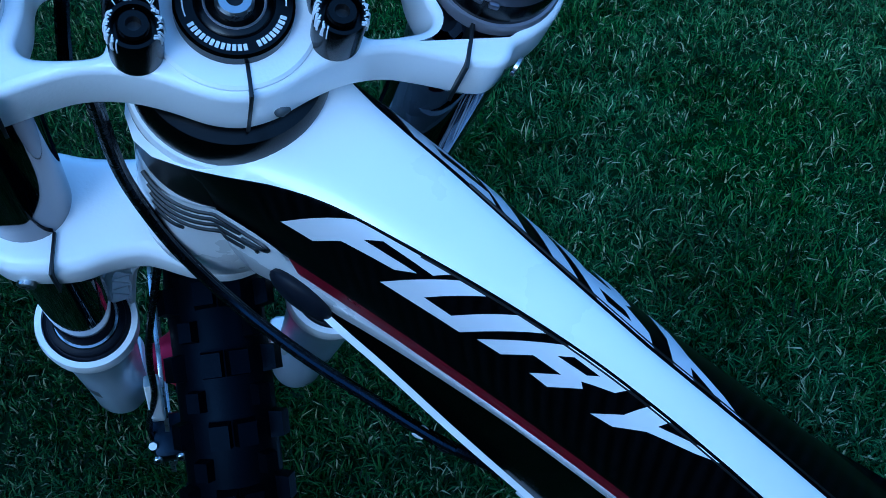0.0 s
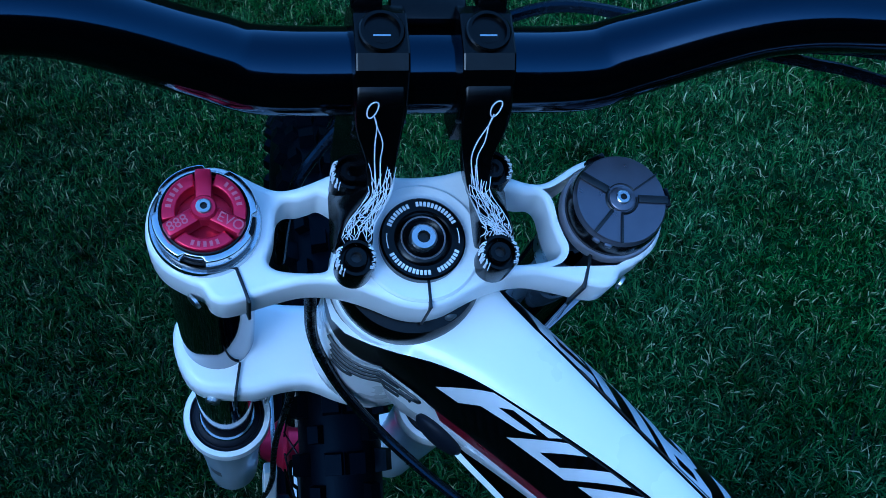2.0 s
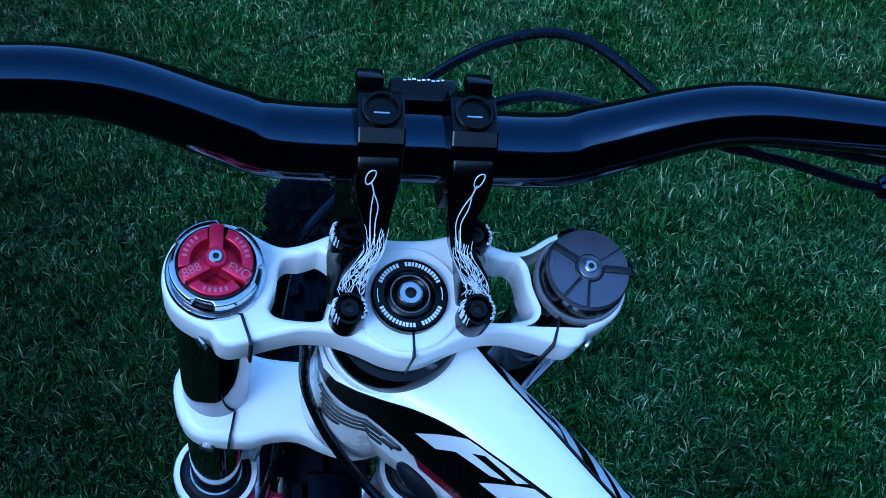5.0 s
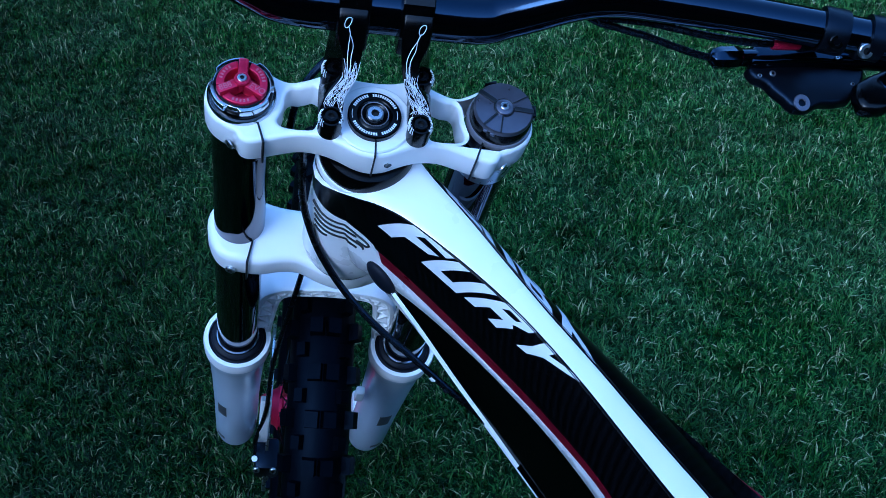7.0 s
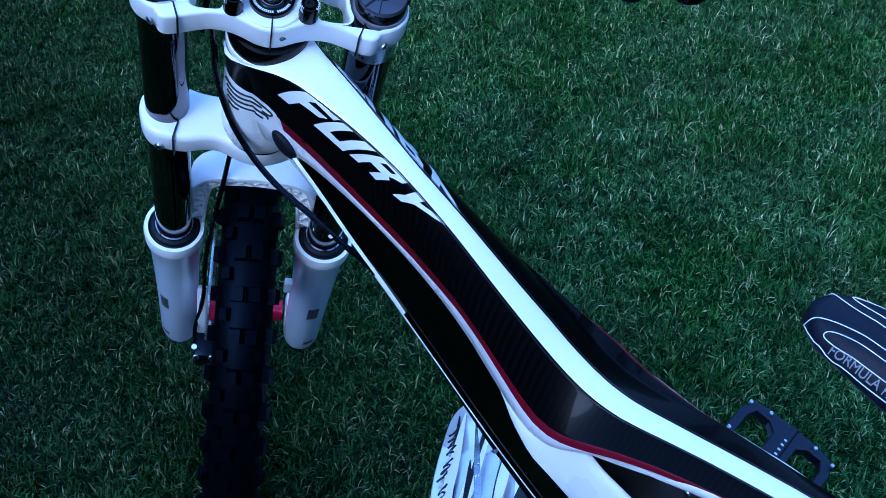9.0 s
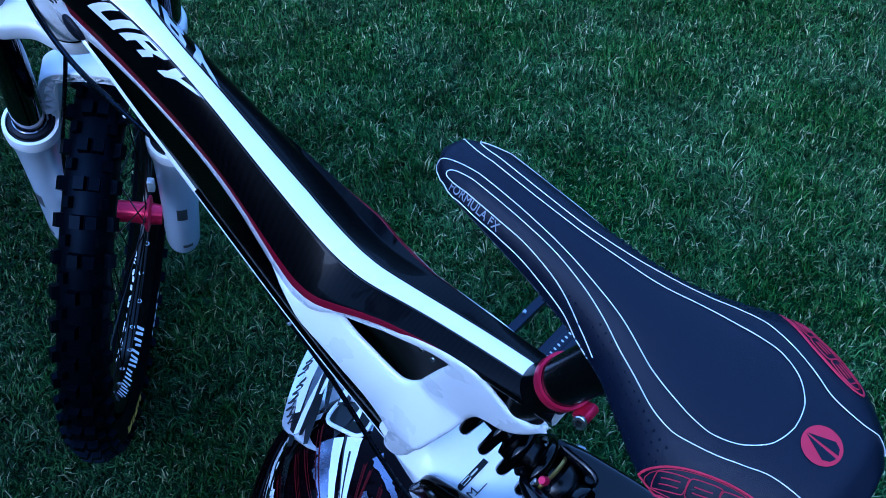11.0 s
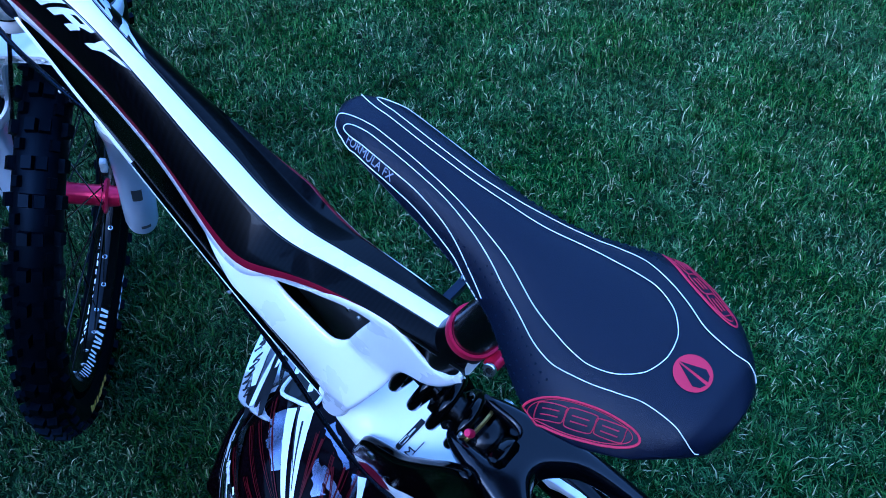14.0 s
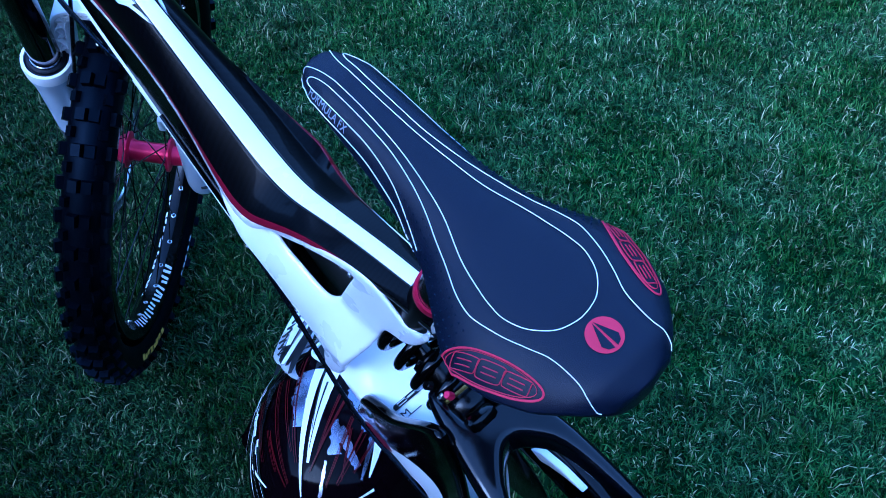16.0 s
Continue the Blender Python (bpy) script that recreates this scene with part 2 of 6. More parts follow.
def inset(loop, by):
    """A closed 2D loop moved inwards (for a counterclockwise loop)."""
    n = len(loop)
    out = []
    for i in range(n):
        a, b, c = Vector(loop[i - 1]), Vector(loop[i]), Vector(loop[(i + 1) % n])
        e1, e2 = (b - a), (c - b)
        n1 = Vector((-e1.y, e1.x)).normalized() if e1.length else Vector((0, 0))
        n2 = Vector((-e2.y, e2.x)).normalized() if e2.length else n1
        m = (n1 + n2)
        m = m.normalized() if m.length > 1e-6 else n1
        out.append(b + m * (by / max(0.5, m.dot(n1))))
    return out


def area(loop):
    return sum(a[0] * b[1] - a[1] * b[0] for a, b in zip(loop, loop[1:] + loop[:1])) / 2


def plate(loops, z0, z1, edge, to, bm=None, mat=0, steps=3, rise=None):
    """A plate with edges rounded by edge across and rise in height, from an outline and holes; to(a, b, c) gives a point's place."""
    bm = bm or bmesh.new()
    rise = edge if rise is None else rise
    tops, bottoms = [], []
    for k, loop in enumerate(loops):
        loop = [Vector(p[:2]) for p in loop]
        if (area(loop) > 0) != (k == 0):
            loop = loop[::-1]
        levels = []
        for s in range(steps + 1):
            a = math.pi / 2 * s / steps
            levels.append((edge * (1 - math.sin(a)), z0 + rise * (1 - math.cos(a))))
        levels += [(o, z1 - (z - z0)) for o, z in reversed(levels)]
        rows = [[bm.verts.new(to(p.x, p.y, z)) for p in inset(loop, o)] for o, z in levels]
        n = len(loop)
        for a, b in zip(rows, rows[1:]):
            for i in range(n):
                bm.faces.new((a[i], a[(i + 1) % n], b[(i + 1) % n], b[i])).material_index = mat
        bottoms.append(rows[0])
        tops.append(rows[-1])
    for rows in (tops, bottoms):
        edges = []
        for row in rows:
            for i in range(len(row)):
                e = bm.edges.get((row[i], row[(i + 1) % len(row)]))
                edges.append(e)
        for f in bmesh.ops.triangle_fill(bm, use_beauty=True, use_dissolve=False, edges=edges)["geom"]:
            if isinstance(f, bmesh.types.BMFace):
                f.material_index = mat
    return bm


def box(size, at=(0, 0, 0), turn=(0, 0, 0), bevel=0.0, bm=None, mat=0):
    """A box with worn edges."""
    out = bmesh.new()
    m = Matrix.LocRotScale(at, Euler([radians(a) for a in turn]), None)
    bmesh.ops.create_cube(out, size=1, matrix=Matrix.Diagonal((*size, 1)))
    if bevel:
        bmesh.ops.bevel(out, geom=list(out.edges), offset=bevel, segments=2, profile=0.5, affect="EDGES")
    bmesh.ops.transform(out, matrix=m, verts=out.verts)
    for f in out.faces:
        f.material_index = mat
    if bm is None:
        return out
    me = bpy.data.meshes.new("joined")
    out.to_mesh(me)
    out.free()
    bm.from_mesh(me)
    bpy.data.meshes.remove(me)
    return bm


def words(text, size, thick, to):
    """Letters of the built-in font as a mesh; to(a, b, c) lays them on their surface."""
    curve = bpy.data.curves.new("words", "FONT")
    curve.body, curve.size, curve.extrude, curve.align_x, curve.align_y = text, size, thick, "CENTER", "CENTER"
    ob = new("words", curve)
    bpy.context.view_layer.update()
    me = ob.evaluated_get(bpy.context.evaluated_depsgraph_get()).to_mesh()
    bm = bmesh.new()
    bm.from_mesh(me)
    bpy.data.objects.remove(ob)
    bpy.data.curves.remove(curve)
    for v in bm.verts:
        v.co = to(*v.co)
    return bm


def socket_bolt(at, axis, r, h):
    """A round bolt head with a hexagonal recess."""
    # recess faces are black: the shade inside is put into their colour
    bm = lathe([(r, 0), (r, h * 0.8), (r * 0.86, h), (r * 0.46, h), (r * 0.42, h * 0.3), (0.0, h * 0.3)], 18, base=at, axis=axis, mats=[0, 0, 0, 1, 1])
    return bm


# ---- lawn
def build_lawn():
    bm = bmesh.new()
    bmesh.ops.create_grid(bm, x_segments=60, y_segments=60, size=60)
    ground = new("ground", bpy.data.meshes.new("ground"))
    for v in bm.verts:
        v.co.z = -0.012
    bm.to_mesh(ground.data)
    bm.free()
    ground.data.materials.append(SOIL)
    tagged(ground, "flat mown lawn of short dark green grass", "lawn", kind="structure")

    rng = np.random.default_rng(7)

    def blades(name, x0, x1, y0, y1, count, low, high, width, label):
        x, y = rng.uniform(x0, x1, count), rng.uniform(y0, y1, count)
        # the dense patch ends in a wavy edge, where the coarser grass takes over
        wave = 0.07 * np.sin(x * 5.1 + y * 3.3) + 0.05 * np.sin(y * 11.0 - x * 7.0) + rng.uniform(-0.10, 0.10, count)
        inside = (x > -1.44 + wave) & (x < 1.56 + wave) & (y > -0.30 + wave) & (y < 2.26 + wave)
        keep = ~inside if name == "far_grass" else inside
        x, y = x[keep], y[keep]
        count = len(x)
        # tufts: pull roots together
        cell = 0.027
        jx, jy = rng.uniform(-0.5, 0.5, (512, 512)), rng.uniform(-0.5, 0.5, (512, 512))
        grow = rng.uniform(0.55, 1.30, (512, 512))
        ix, iy = np.round(x / cell).astype(int), np.round(y / cell).astype(int)
        cx, cy = (ix + jx[ix % 512, iy % 512]) * cell, (iy + jy[ix % 512, iy % 512]) * cell
        pull = rng.uniform(0.0, 0.5, count)
        x, y = x + (cx - x) * pull, y + (cy - y) * pull
        tall = rng.uniform(low, high, count) * (0.85 + 0.3 * np.sin(x * 9) * np.sin(y * 8 + 1)) * grow[ix % 512, iy % 512]
        turn = rng.uniform(0, 2 * np.pi, count)
        lean = rng.uniform(0.2, 1.5, count)
        comb = rng.normal(0, 0.35, count)
        dx, dy = np.cos(turn + comb), np.sin(turn + comb)
        w = width * rng.uniform(0.6, 1.3, count)
        sx, sy = -dy * w / 2, dx * w / 2
        v = np.zeros((count, 5, 3))
        root_z = -0.012
        v[:, 0] = np.stack([x - sx, y - sy, np.full(count, root_z)], 1)
        v[:, 1] = np.stack([x + sx, y + sy, np.full(count, root_z)], 1)
        bend = 0.35 * np.sin(lean) * tall
        mz = root_z + 0.62 * tall * np.cos(lean * 0.5)
        v[:, 2] = np.stack([x + dx * bend + sx * 0.8, y + dy * bend + sy * 0.8, mz], 1)
        v[:, 3] = np.stack([x + dx * bend - sx * 0.8, y + dy * bend - sy * 0.8, mz], 1)
        tip = np.sin(lean) * tall
        v[:, 4] = np.stack([x + dx * tip, y + dy * tip, mz + 0.38 * tall * np.cos(lean * 1.3)], 1)
        me = bpy.data.meshes.new(name)
        base = np.arange(count) * 5
        loops = np.stack([base, base + 1, base + 2, base + 3, base + 3, base + 2, base + 4], 1).ravel()
        me.vertices.add(count * 5)
        me.vertices.foreach_set("co", v.ravel())
        me.loops.add(len(loops))
        me.loops.foreach_set("vertex_index", loops.astype(np.int32))
        me.polygons.add(count * 2)
        starts = np.stack([np.arange(count) * 7, np.arange(count) * 7 + 4], 1).ravel()
        me.polygons.foreach_set("loop_start", starts.astype(np.int32))
        me.update(calc_edges=True)
        me.validate()
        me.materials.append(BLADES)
        me.shade_smooth()
        tagged(new(name, me), label, "grass", kind="stuff")

    blades("grass", -1.66, 1.78, -0.52, 2.48, 980000, 0.014, 0.034, 0.0025, "dense short green lawn grass with paler dry blades")
    blades("far_grass", -3.4, 4.0, -2.6, 4.8, 120000, 0.022, 0.042, 0.012, "lawn grass round the mown patch")


build_lawn()


# ---- unseen dark walls, added to block low sky light and darken reflections
def build_blockers():
    for name, size, at in (("blocker_north", (16.4, 0.2, 4.6), (0, 8, 2.3)), ("blocker_south", (16.4, 0.2, 4.6), (0, -6, 2.3)), ("blocker_east", (0.2, 13.8, 4.6), (8.1, 1, 2.3)), ("blocker_west", (0.2, 13.8, 4.6), (-8.1, 1, 2.3))):
        bm = box(size, at, (0, 0, 0), 0.02)
        me = bpy.data.meshes.new(name)
        bm.to_mesh(me)
        bm.free()
        me.materials.append(BLOCKER_DARK)
        tagged(new(name, me), "plain dark wall out of view, added to block low sky light", "wall", kind="structure")


build_blockers()

# ---- the bike
bike = thing("mountain_bike", "white and black carbon downhill bike leaning on a lawn, bars turned", "bicycle",
             Matrix.Translation(Vector((0.2, -0.15, 0)) * K))

# ---- fork, in the space of the turned steerer
LEG_U, LEG_V = 0.087, 0.014
AXLE = (0.0, 0.03, -0.785)


def on(a, b, c):
    return Vector((a, b, c))


def build_crowns():
    half = [(0.0, 0.0300), (0.012, 0.0308), (0.022, 0.0330), (0.0335, 0.0330), (0.043, 0.0300), (0.0520, 0.0280), (0.0590, 0.0286), (0.0665, 0.0325), (0.0740, 0.0372), (0.083, 0.0402), (0.094, 0.0388), (0.1030, 0.0335), (0.1085, 0.0262),
            (0.1112, 0.0165), (0.1105, 0.0060), (0.1050, -0.0035), (0.0955, -0.0100), (0.0890, -0.0130), (0.0862, -0.0175), (0.0815, -0.0198), (0.0755, -0.0192), (0.0680, -0.0172), (0.058, -0.0150), (0.047, -0.0138), (0.034, -0.0160), (0.0215, -0.0208), (0.0110, -0.0258), (0.003, -0.0278)]
    outline = half + [(-x, y) for x, y in reversed(half[1:])]
    outline = [p[:2] for p in smooth_line([(x, y, 0) for x, y in outline], 3, True)]
    hole = [(0.0325, 0.0175), (0.0395, 0.0238), (0.0440, 0.0232), (0.0490, 0.0222), (0.0548, 0.0224), (0.0582, 0.0185), (0.0594, 0.0095), (0.0612, 0.0035), (0.0628, -0.0020), (0.0595, -0.0062), (0.0500, -0.0086), (0.0400, -0.0092), (0.0372, -0.0050), (0.0345, 0.0030), (0.0315, 0.0120)]
    hole = [p[:2] for p in smooth_line([(x, y, 0) for x, y in hole], 4, True)]

    def sag(a, b, c):
        k = min(1, max(0, (abs(a) - 0.020) / 0.055))
        return Vector((a, b, c - 0.0085 * k * k * (3 - 2 * k)))

    crown = plate([outline, hole, [(-x, y) for x, y in hole]], -0.0345, -0.0090, 0.0032, sag, steps=4)
    crown = part("upper_crown", crown, CAST_WHITE, bike, "white painted forged upper fork crown", FORK)
    # raised disc round the steerer
    part("crown_boss", lathe([(0.0255, -0.012), (0.0255, -0.0082), (0.0245, -0.0074), (0.0, -0.0074)], 64), CAST_WHITE, crown)
    # dark mark beside the front slit
    part("dark_mark", sweep(smooth_line([(0.0085, -0.0313, -0.0150), (0.0105, -0.0311, -0.0135), (0.0130, -0.0303, -0.0138)], 4), [0.0008, 0.0012, 0.0015, 0.0016, 0.0016, 0.0013, 0.0011, 0.0008, 0.0005][:9], 6, flat=0.4), DARK_LABEL, crown, "small dark mark on the crown")
    # clamp slits
    for s in (-1, 1):
        part("clamp_slit", box((0.0013, 0.0200, 0.0275), (s * (LEG_U - 0.0135), -0.0108, -0.0300), (0, 0, s * -18), 0.0002), INK_AND_SHADE, crown, "dark saw slit of the clamp")
        part("pinch_bolt", socket_bolt((s * (LEG_U + 0.0055), -0.0135, -0.0335), (s * 0.75, -0.65, 0.0), 0.0036, 0.0016), STEEL, crown, "small steel pinch bolt")
    part("clamp_slit", box((0.0012, 0.0125, 0.0282), (0.0016, -0.0222, -0.0209), (0, 0, 0), 0.0002), INK_AND_SHADE, crown, "dark saw slit of the clamp")
    # lower crown
    half = [(0.0, 0.032), (0.03, 0.030), (0.055, 0.032), (0.072, 0.037), (0.087, 0.040), (0.101, 0.036), (0.1115, 0.022), (0.112, 0.006), (0.106, -0.010), (0.097, -0.018),
            (0.085, -0.0205), (0.068, -0.0215), (0.052, -0.018), (0.036, -0.018), (0.018, -0.026), (0.0, -0.030)]
    outline = half + [(-x, y) for x, y in reversed(half[1:-1])]
    outline = [p[:2] for p in smooth_line([(x, y, 0) for x, y in outline], 3, True)]
    lower = part("lower_crown", plate([outline], -0.236, -0.206, 0.007, on, steps=4), CAST_WHITE, bike, "white painted lower fork crown", FORK)
    for s in (-1, 1):
        part("clamp_slit", box((0.0014, 0.020, 0.036), (s * (LEG_U - 0.010), -0.0135, -0.2210), (0, 0, s * 10), 0.0002), INK_AND_SHADE, lower, "dark saw slit of the clamp")
        part("pinch_bolt", socket_bolt((s * (LEG_U + 0.004), -0.0185, -0.226), (s * 0.3, -0.95, 0), 0.0045, 0.004), STEEL, lower, "small steel pinch bolt")


def build_legs():
    for s in (-1, 1):
        st = lathe([(0.0195, -0.6), (0.0205, -0.55), (0.0205, -0.02), (0.0195, -0.012)], 40, base=(s * LEG_U, LEG_V, 0))
        part("stanchion", st, STANCHION, bike, "glossy black fork tube", FORK)
        part("rebound_band", lathe([(0.0209, -0.072), (0.0209, -0.044)], 36, base=(s * LEG_U, LEG_V, 0), open_ends=True), STEEL if s > 0 else STANCHION, bike, "polished band of the fork tube", FORK)
        low = lathe([(0.0, -0.845), (0.016, -0.845), (0.0235, -0.838), (0.0258, -0.82), (0.0264, -0.70), (0.0280, -0.60), (0.0298, -0.54), (0.0325, -0.515), (0.0345, -0.505), (0.0345, -0.486), (0.0335, -0.4815), (0.0315, -0.4815), (0.0308, -0.486), (0.0308, -0.50)],
                    44, base=(s * LEG_U, LEG_V, 0), open_ends=True)
        leg = part("fork_leg", low, GREY_LEG, bike, "pale grey lower fork leg", FORK)
        part("lip", lathe([(0.0348, -0.500), (0.0353, -0.486), (0.0342, -0.4800), (0.0300, -0.4800), (0.0296, -0.486)], 44, base=(s * LEG_U, LEG_V, 0), open_ends=True), CAST_WHITE, leg, "white rim round the seal")
        part("dust_seal", lathe([(0.0300, -0.492), (0.0296, -0.484), (0.0268, -0.4825), (0.0262, -0.478), (0.0245, -0.4765), (0.0220, -0.476)], 44, base=(s * LEG_U, LEG_V, 0), open_ends=True), SEAL, leg, "dark rubber dust seal")
        part("wiper_ring", lathe([(0.0222, -0.4770), (0.0222, -0.4750), (0.0214, -0.4742), (0.0204, -0.4742)], 40, base=(s * LEG_U, LEG_V, 0), open_ends=True), SILVER_RING, leg, "bright wiper ring")
        # printed marks on the rear of the leg
        for a0, a1, z0, z1 in ((60, 92, -0.66, -0.70), (48, 82, -0.800, -0.811)) if s > 0 else ((112, 140, -0.66, -0.70), (120, 150, -0.80, -0.811)):
            bm = bmesh.new()
            rings = []
            for z in (z0, z1):
                r = interp(-z, [(0.60, 0.0283), (0.70, 0.0267), (0.82, 0.0261)])
                rings.append([(s * LEG_U + r * math.cos(-radians(a)), LEG_V + r * math.sin(-radians(a)), z) for a in np.linspace(a0, a1, 8)])
            skin(bm, rings, closed=False, caps=False)
            part("printed_mark", bm, DARK_LABEL, leg, "small dark printed mark")
        foot = box((0.030, 0.05, 0.045), (s * 0.075, AXLE[1], AXLE[2]), (0, 0, 0), 0.008)
        part("dropout", foot, CAST_WHITE, leg, "white axle clamp")
        if s < 0:
            tab = plate([[(-0.012, -0.70), (-0.012, -0.60), (-0.024, -0.58), (-0.040, -0.66), (-0.036, -0.73)]], -0.058, -0.046, 0.002, lambda a, b, c: Vector((c, a, b)))
            part("brake_mount", tab, CAST_WHITE, leg, "white cast brake mount")
        else:
            part("cable_guide", box((0.010, 0.010, 0.030), (0.054, -0.004, -0.60), (0, 0, 0), 0.002), CAST_WHITE, leg, "white cast guide tab")
    # arch
    line = [(0.068, 0.030, -0.520), (0.0635, 0.038, -0.475), (0.0605, 0.042, -0.435), (0.0560, 0.044, -0.406), (0.0440, 0.045, -0.391), (0.025, 0.045, -0.385)]
    top = smooth_line([(-a, b, c) for a, b, c in line] + [(0, 0.045, -0.383)] + line[::-1], 6)
    bm = bmesh.new()
    rings = []
    for i, p in enumerate(top):
        t = (top[min(i + 1, len(top) - 1)] - top[max(i - 1, 0)]).normalized()
        out = Vector((-t.z, 0, t.x))
        back = Vector((0, -1, 0))
        rings.append([p + out * a + back * b for a, b in ((0.009, -0.020), (0.012, -0.016), (0.012, 0.014), (0.010, 0.018), (0.006, 0.019), (0.0045, 0.016), (0.004, 0.011), (-0.006, 0.011), (-0.0065, 0.016), (-0.008, 0.017), (-0.011, 0.015), (-0.011, -0.016), (-0.008, -0.020))])
    skin(bm, rings)
    arch = part("fork_arch", bm, CAST_WHITE, bike, "white ribbed fork arch over the tyre", FORK)
    for k in range(7, len(top) - 7, 2):
        p = top[k]
        t = (top[k + 1] - top[k - 1]).normalized()
        tilt = -math.degrees(math.atan2(t.z, t.x)) + (42 if k % 4 == 1 else -42)
        part("rib", box((0.0022, 0.007, 0.0150), p + Vector((0, -0.0140, 0)) + Vector((-t.z, 0, t.x)) * -0.001, (0, tilt, 0), 0.0003), CAST_WHITE, arch)


def build_caps():
    # red compression knob on the left leg
    c = (-LEG_U, LEG_V, 0)
    cap = part("fork_cap", lathe([(0.0205, -0.020), (0.0205, -0.0105), (0.0200, -0.0095), (0.0180, -0.0095)], 44, base=c, open_ends=True), BLACK_ANODISED, bike, "black fork top cap", FORK)
    part("base_ring", lathe([(0.0228, -0.0185), (0.0228, -0.0150), (0.0222, -0.0140), (0.0204, -0.0140)], 48, base=c, open_ends=True), SILVER_RING, cap)
    lobes = [(0.0188 + (0.0020 if k % 24 < 17 else 0.0), k) for k in range(96)]
    outline = [(c[0] + r * math.cos(2 * math.pi * k / 96), c[1] + r * math.sin(2 * math.pi * k / 96)) for r, k in lobes]
    inner = [(c[0] + 0.0175 * math.cos(2 * math.pi * k / 40), c[1] + 0.0175 * math.sin(2 * math.pi * k / 40)) for k in range(40)]
    part("dial_ring", plate([outline, inner], -0.0095, -0.0030, 0.0006, on), SILVER_RING, cap, "notched silver dial ring")
    part("dial_lip", lathe([(0.0176, -0.006), (0.0176, -0.0022), (0.0170, -0.0020), (0.0168, -0.004)], 44, base=c, open_ends=True), BLACK_ANODISED, cap)
    knob = lathe([(0.0170, -0.013), (0.0170, -0.0105), (0.0, -0.0105)], 44, base=c)
    knob = part("red_knob", knob, RED_ANODISED, cap, "red anodised damping knob")
    for k in range(3):
        a = radians(90 + 120 * k)
        mid = (c[0] + 0.0095 * math.cos(a), c[1] + 0.0095 * math.sin(a), 0.0002)
        part("knob_ridge", box((0.0155, 0.0066, 0.0105), (mid[0], mid[1], -0.0030), (0, 0, 90 + 120 * k), 0.0014), RED_ANODISED, knob)
        # raised outer pad between two ridges, over a deep hollow
        pad = [(c[0] + r * math.cos(a + radians(60 + d)), c[1] + r * math.sin(a + radians(60 + d))) for r, ds in ((0.0166, range(-46, 47, 8)), (0.0112, range(42, -43, -12))) for d in ds]
        part("knob_pad", plate([pad], -0.0105, -0.0005, 0.0008, on), RED_ANODISED, knob, "raised red pad of the knob")
    part("hub_boss", lathe([(0.0052, -0.004), (0.0052, 0.0032), (0.0045, 0.004), (0.0, 0.004)], 28, base=c), RED_ANODISED, knob)
    part("knob_screw", socket_bolt((c[0], c[1], 0.0035), (0, 0, 1), 0.0031, 0.0018), STEEL, knob, "small steel screw")
    for text, ang in (("888", 210), ("EVO", 330)):
        a = radians(ang)
        r = 0.0118
        base = Vector((c[0] + r * math.cos(a), c[1] + r * math.sin(a), 0.0023))
        turn = radians({"888": 28, "EVO": -28}[text])
        part("lettering", words(text, 0.0058, 0.0002, lambda x, y, z, b=base, q=turn: b + Vector((x * math.cos(q) - y * math.sin(q), x * math.sin(q) + y * math.cos(q), z))), ENGRAVED, knob, "pale engraved model mark")
    for ang in (30, 150, 270):
        for j in range(5):
            a = radians(ang - 20 + 10 * j)
            part("print_bar", box((0.0012, 0.0022, 0.0003), (c[0] + 0.0140 * math.cos(a), c[1] + 0.0140 * math.sin(a), -0.0004), (0, 0, math.degrees(a) - 90)), ENGRAVED, knob, "pale engraved bar")
    # grey knob on the right leg
    c = (LEG_U, LEG_V, 0)
    cap = part("fork_cap", lathe([(0.0228, -0.020), (0.0228, -0.0160), (0.0222, -0.0150), (0.0200, -0.0150)], 48, base=c, open_ends=True), GREY_ANODISED, bike, "grey fork top cap", FORK)
    part("cap_gap", lathe([(0.0212, -0.0160), (0.0214, -0.0085), (0.0206, -0.0050), (0.0170, -0.0050)], 48, base=c, open_ends=True), BLACK_ANODISED, cap, "black collar below the knob")
    knob = part("grey_knob", lathe([(0.0204, -0.0070), (0.0204, -0.0026), (0.0196, -0.0012), (0.0, -0.0006)], 56, base=c), KNOB_GREY, cap, "grey anodised preload knob parted into sectors")
    for ang, wide, deep in ((146, 0.0034, 0.0013), (-4, 0.0034, 0.0013), (226, 0.0016, 0.0009), (262, 0.0010, 0.0009), (32, 0.0008, 0.0009)):
        a = radians(ang)
        part("knob_slot", box((0.0132, wide, deep), (c[0] + 0.0137 * math.cos(a), c[1] + 0.0137 * math.sin(a), -0.0004), (0, 0, ang), 0.0002), INK_AND_SHADE, knob, "dark slot of the knob")
    for a0, a1, w in ((140, 228, 0.0007), (-100, 2, 0.0007), (30, 132, 0.0003)):
        part("knob_slot", sweep([(c[0] + 0.0068 * math.cos(radians(a)), c[1] + 0.0068 * math.sin(radians(a)), -0.0006) for a in np.linspace(a0, a1, 14)], w, 6, flat=0.8), INK_AND_SHADE, knob, "dark groove round the hub")
    for ang, size in ((113, (0.0042, 0.0085, 0.0060)), (2, (0.0042, 0.0085, 0.0060)), (233, (0.0026, 0.0036, 0.0028)), (248, (0.0026, 0.0036, 0.0028))):
        a = radians(ang)
        part("knob_lug", box(size, (c[0] + 0.0204 * math.cos(a), c[1] + 0.0204 * math.sin(a), -0.0052), (0, 0, ang), 0.0008), BLACK_ANODISED if size[0] > 0.003 else KNOB_GREY, knob, "small lug of the knob")
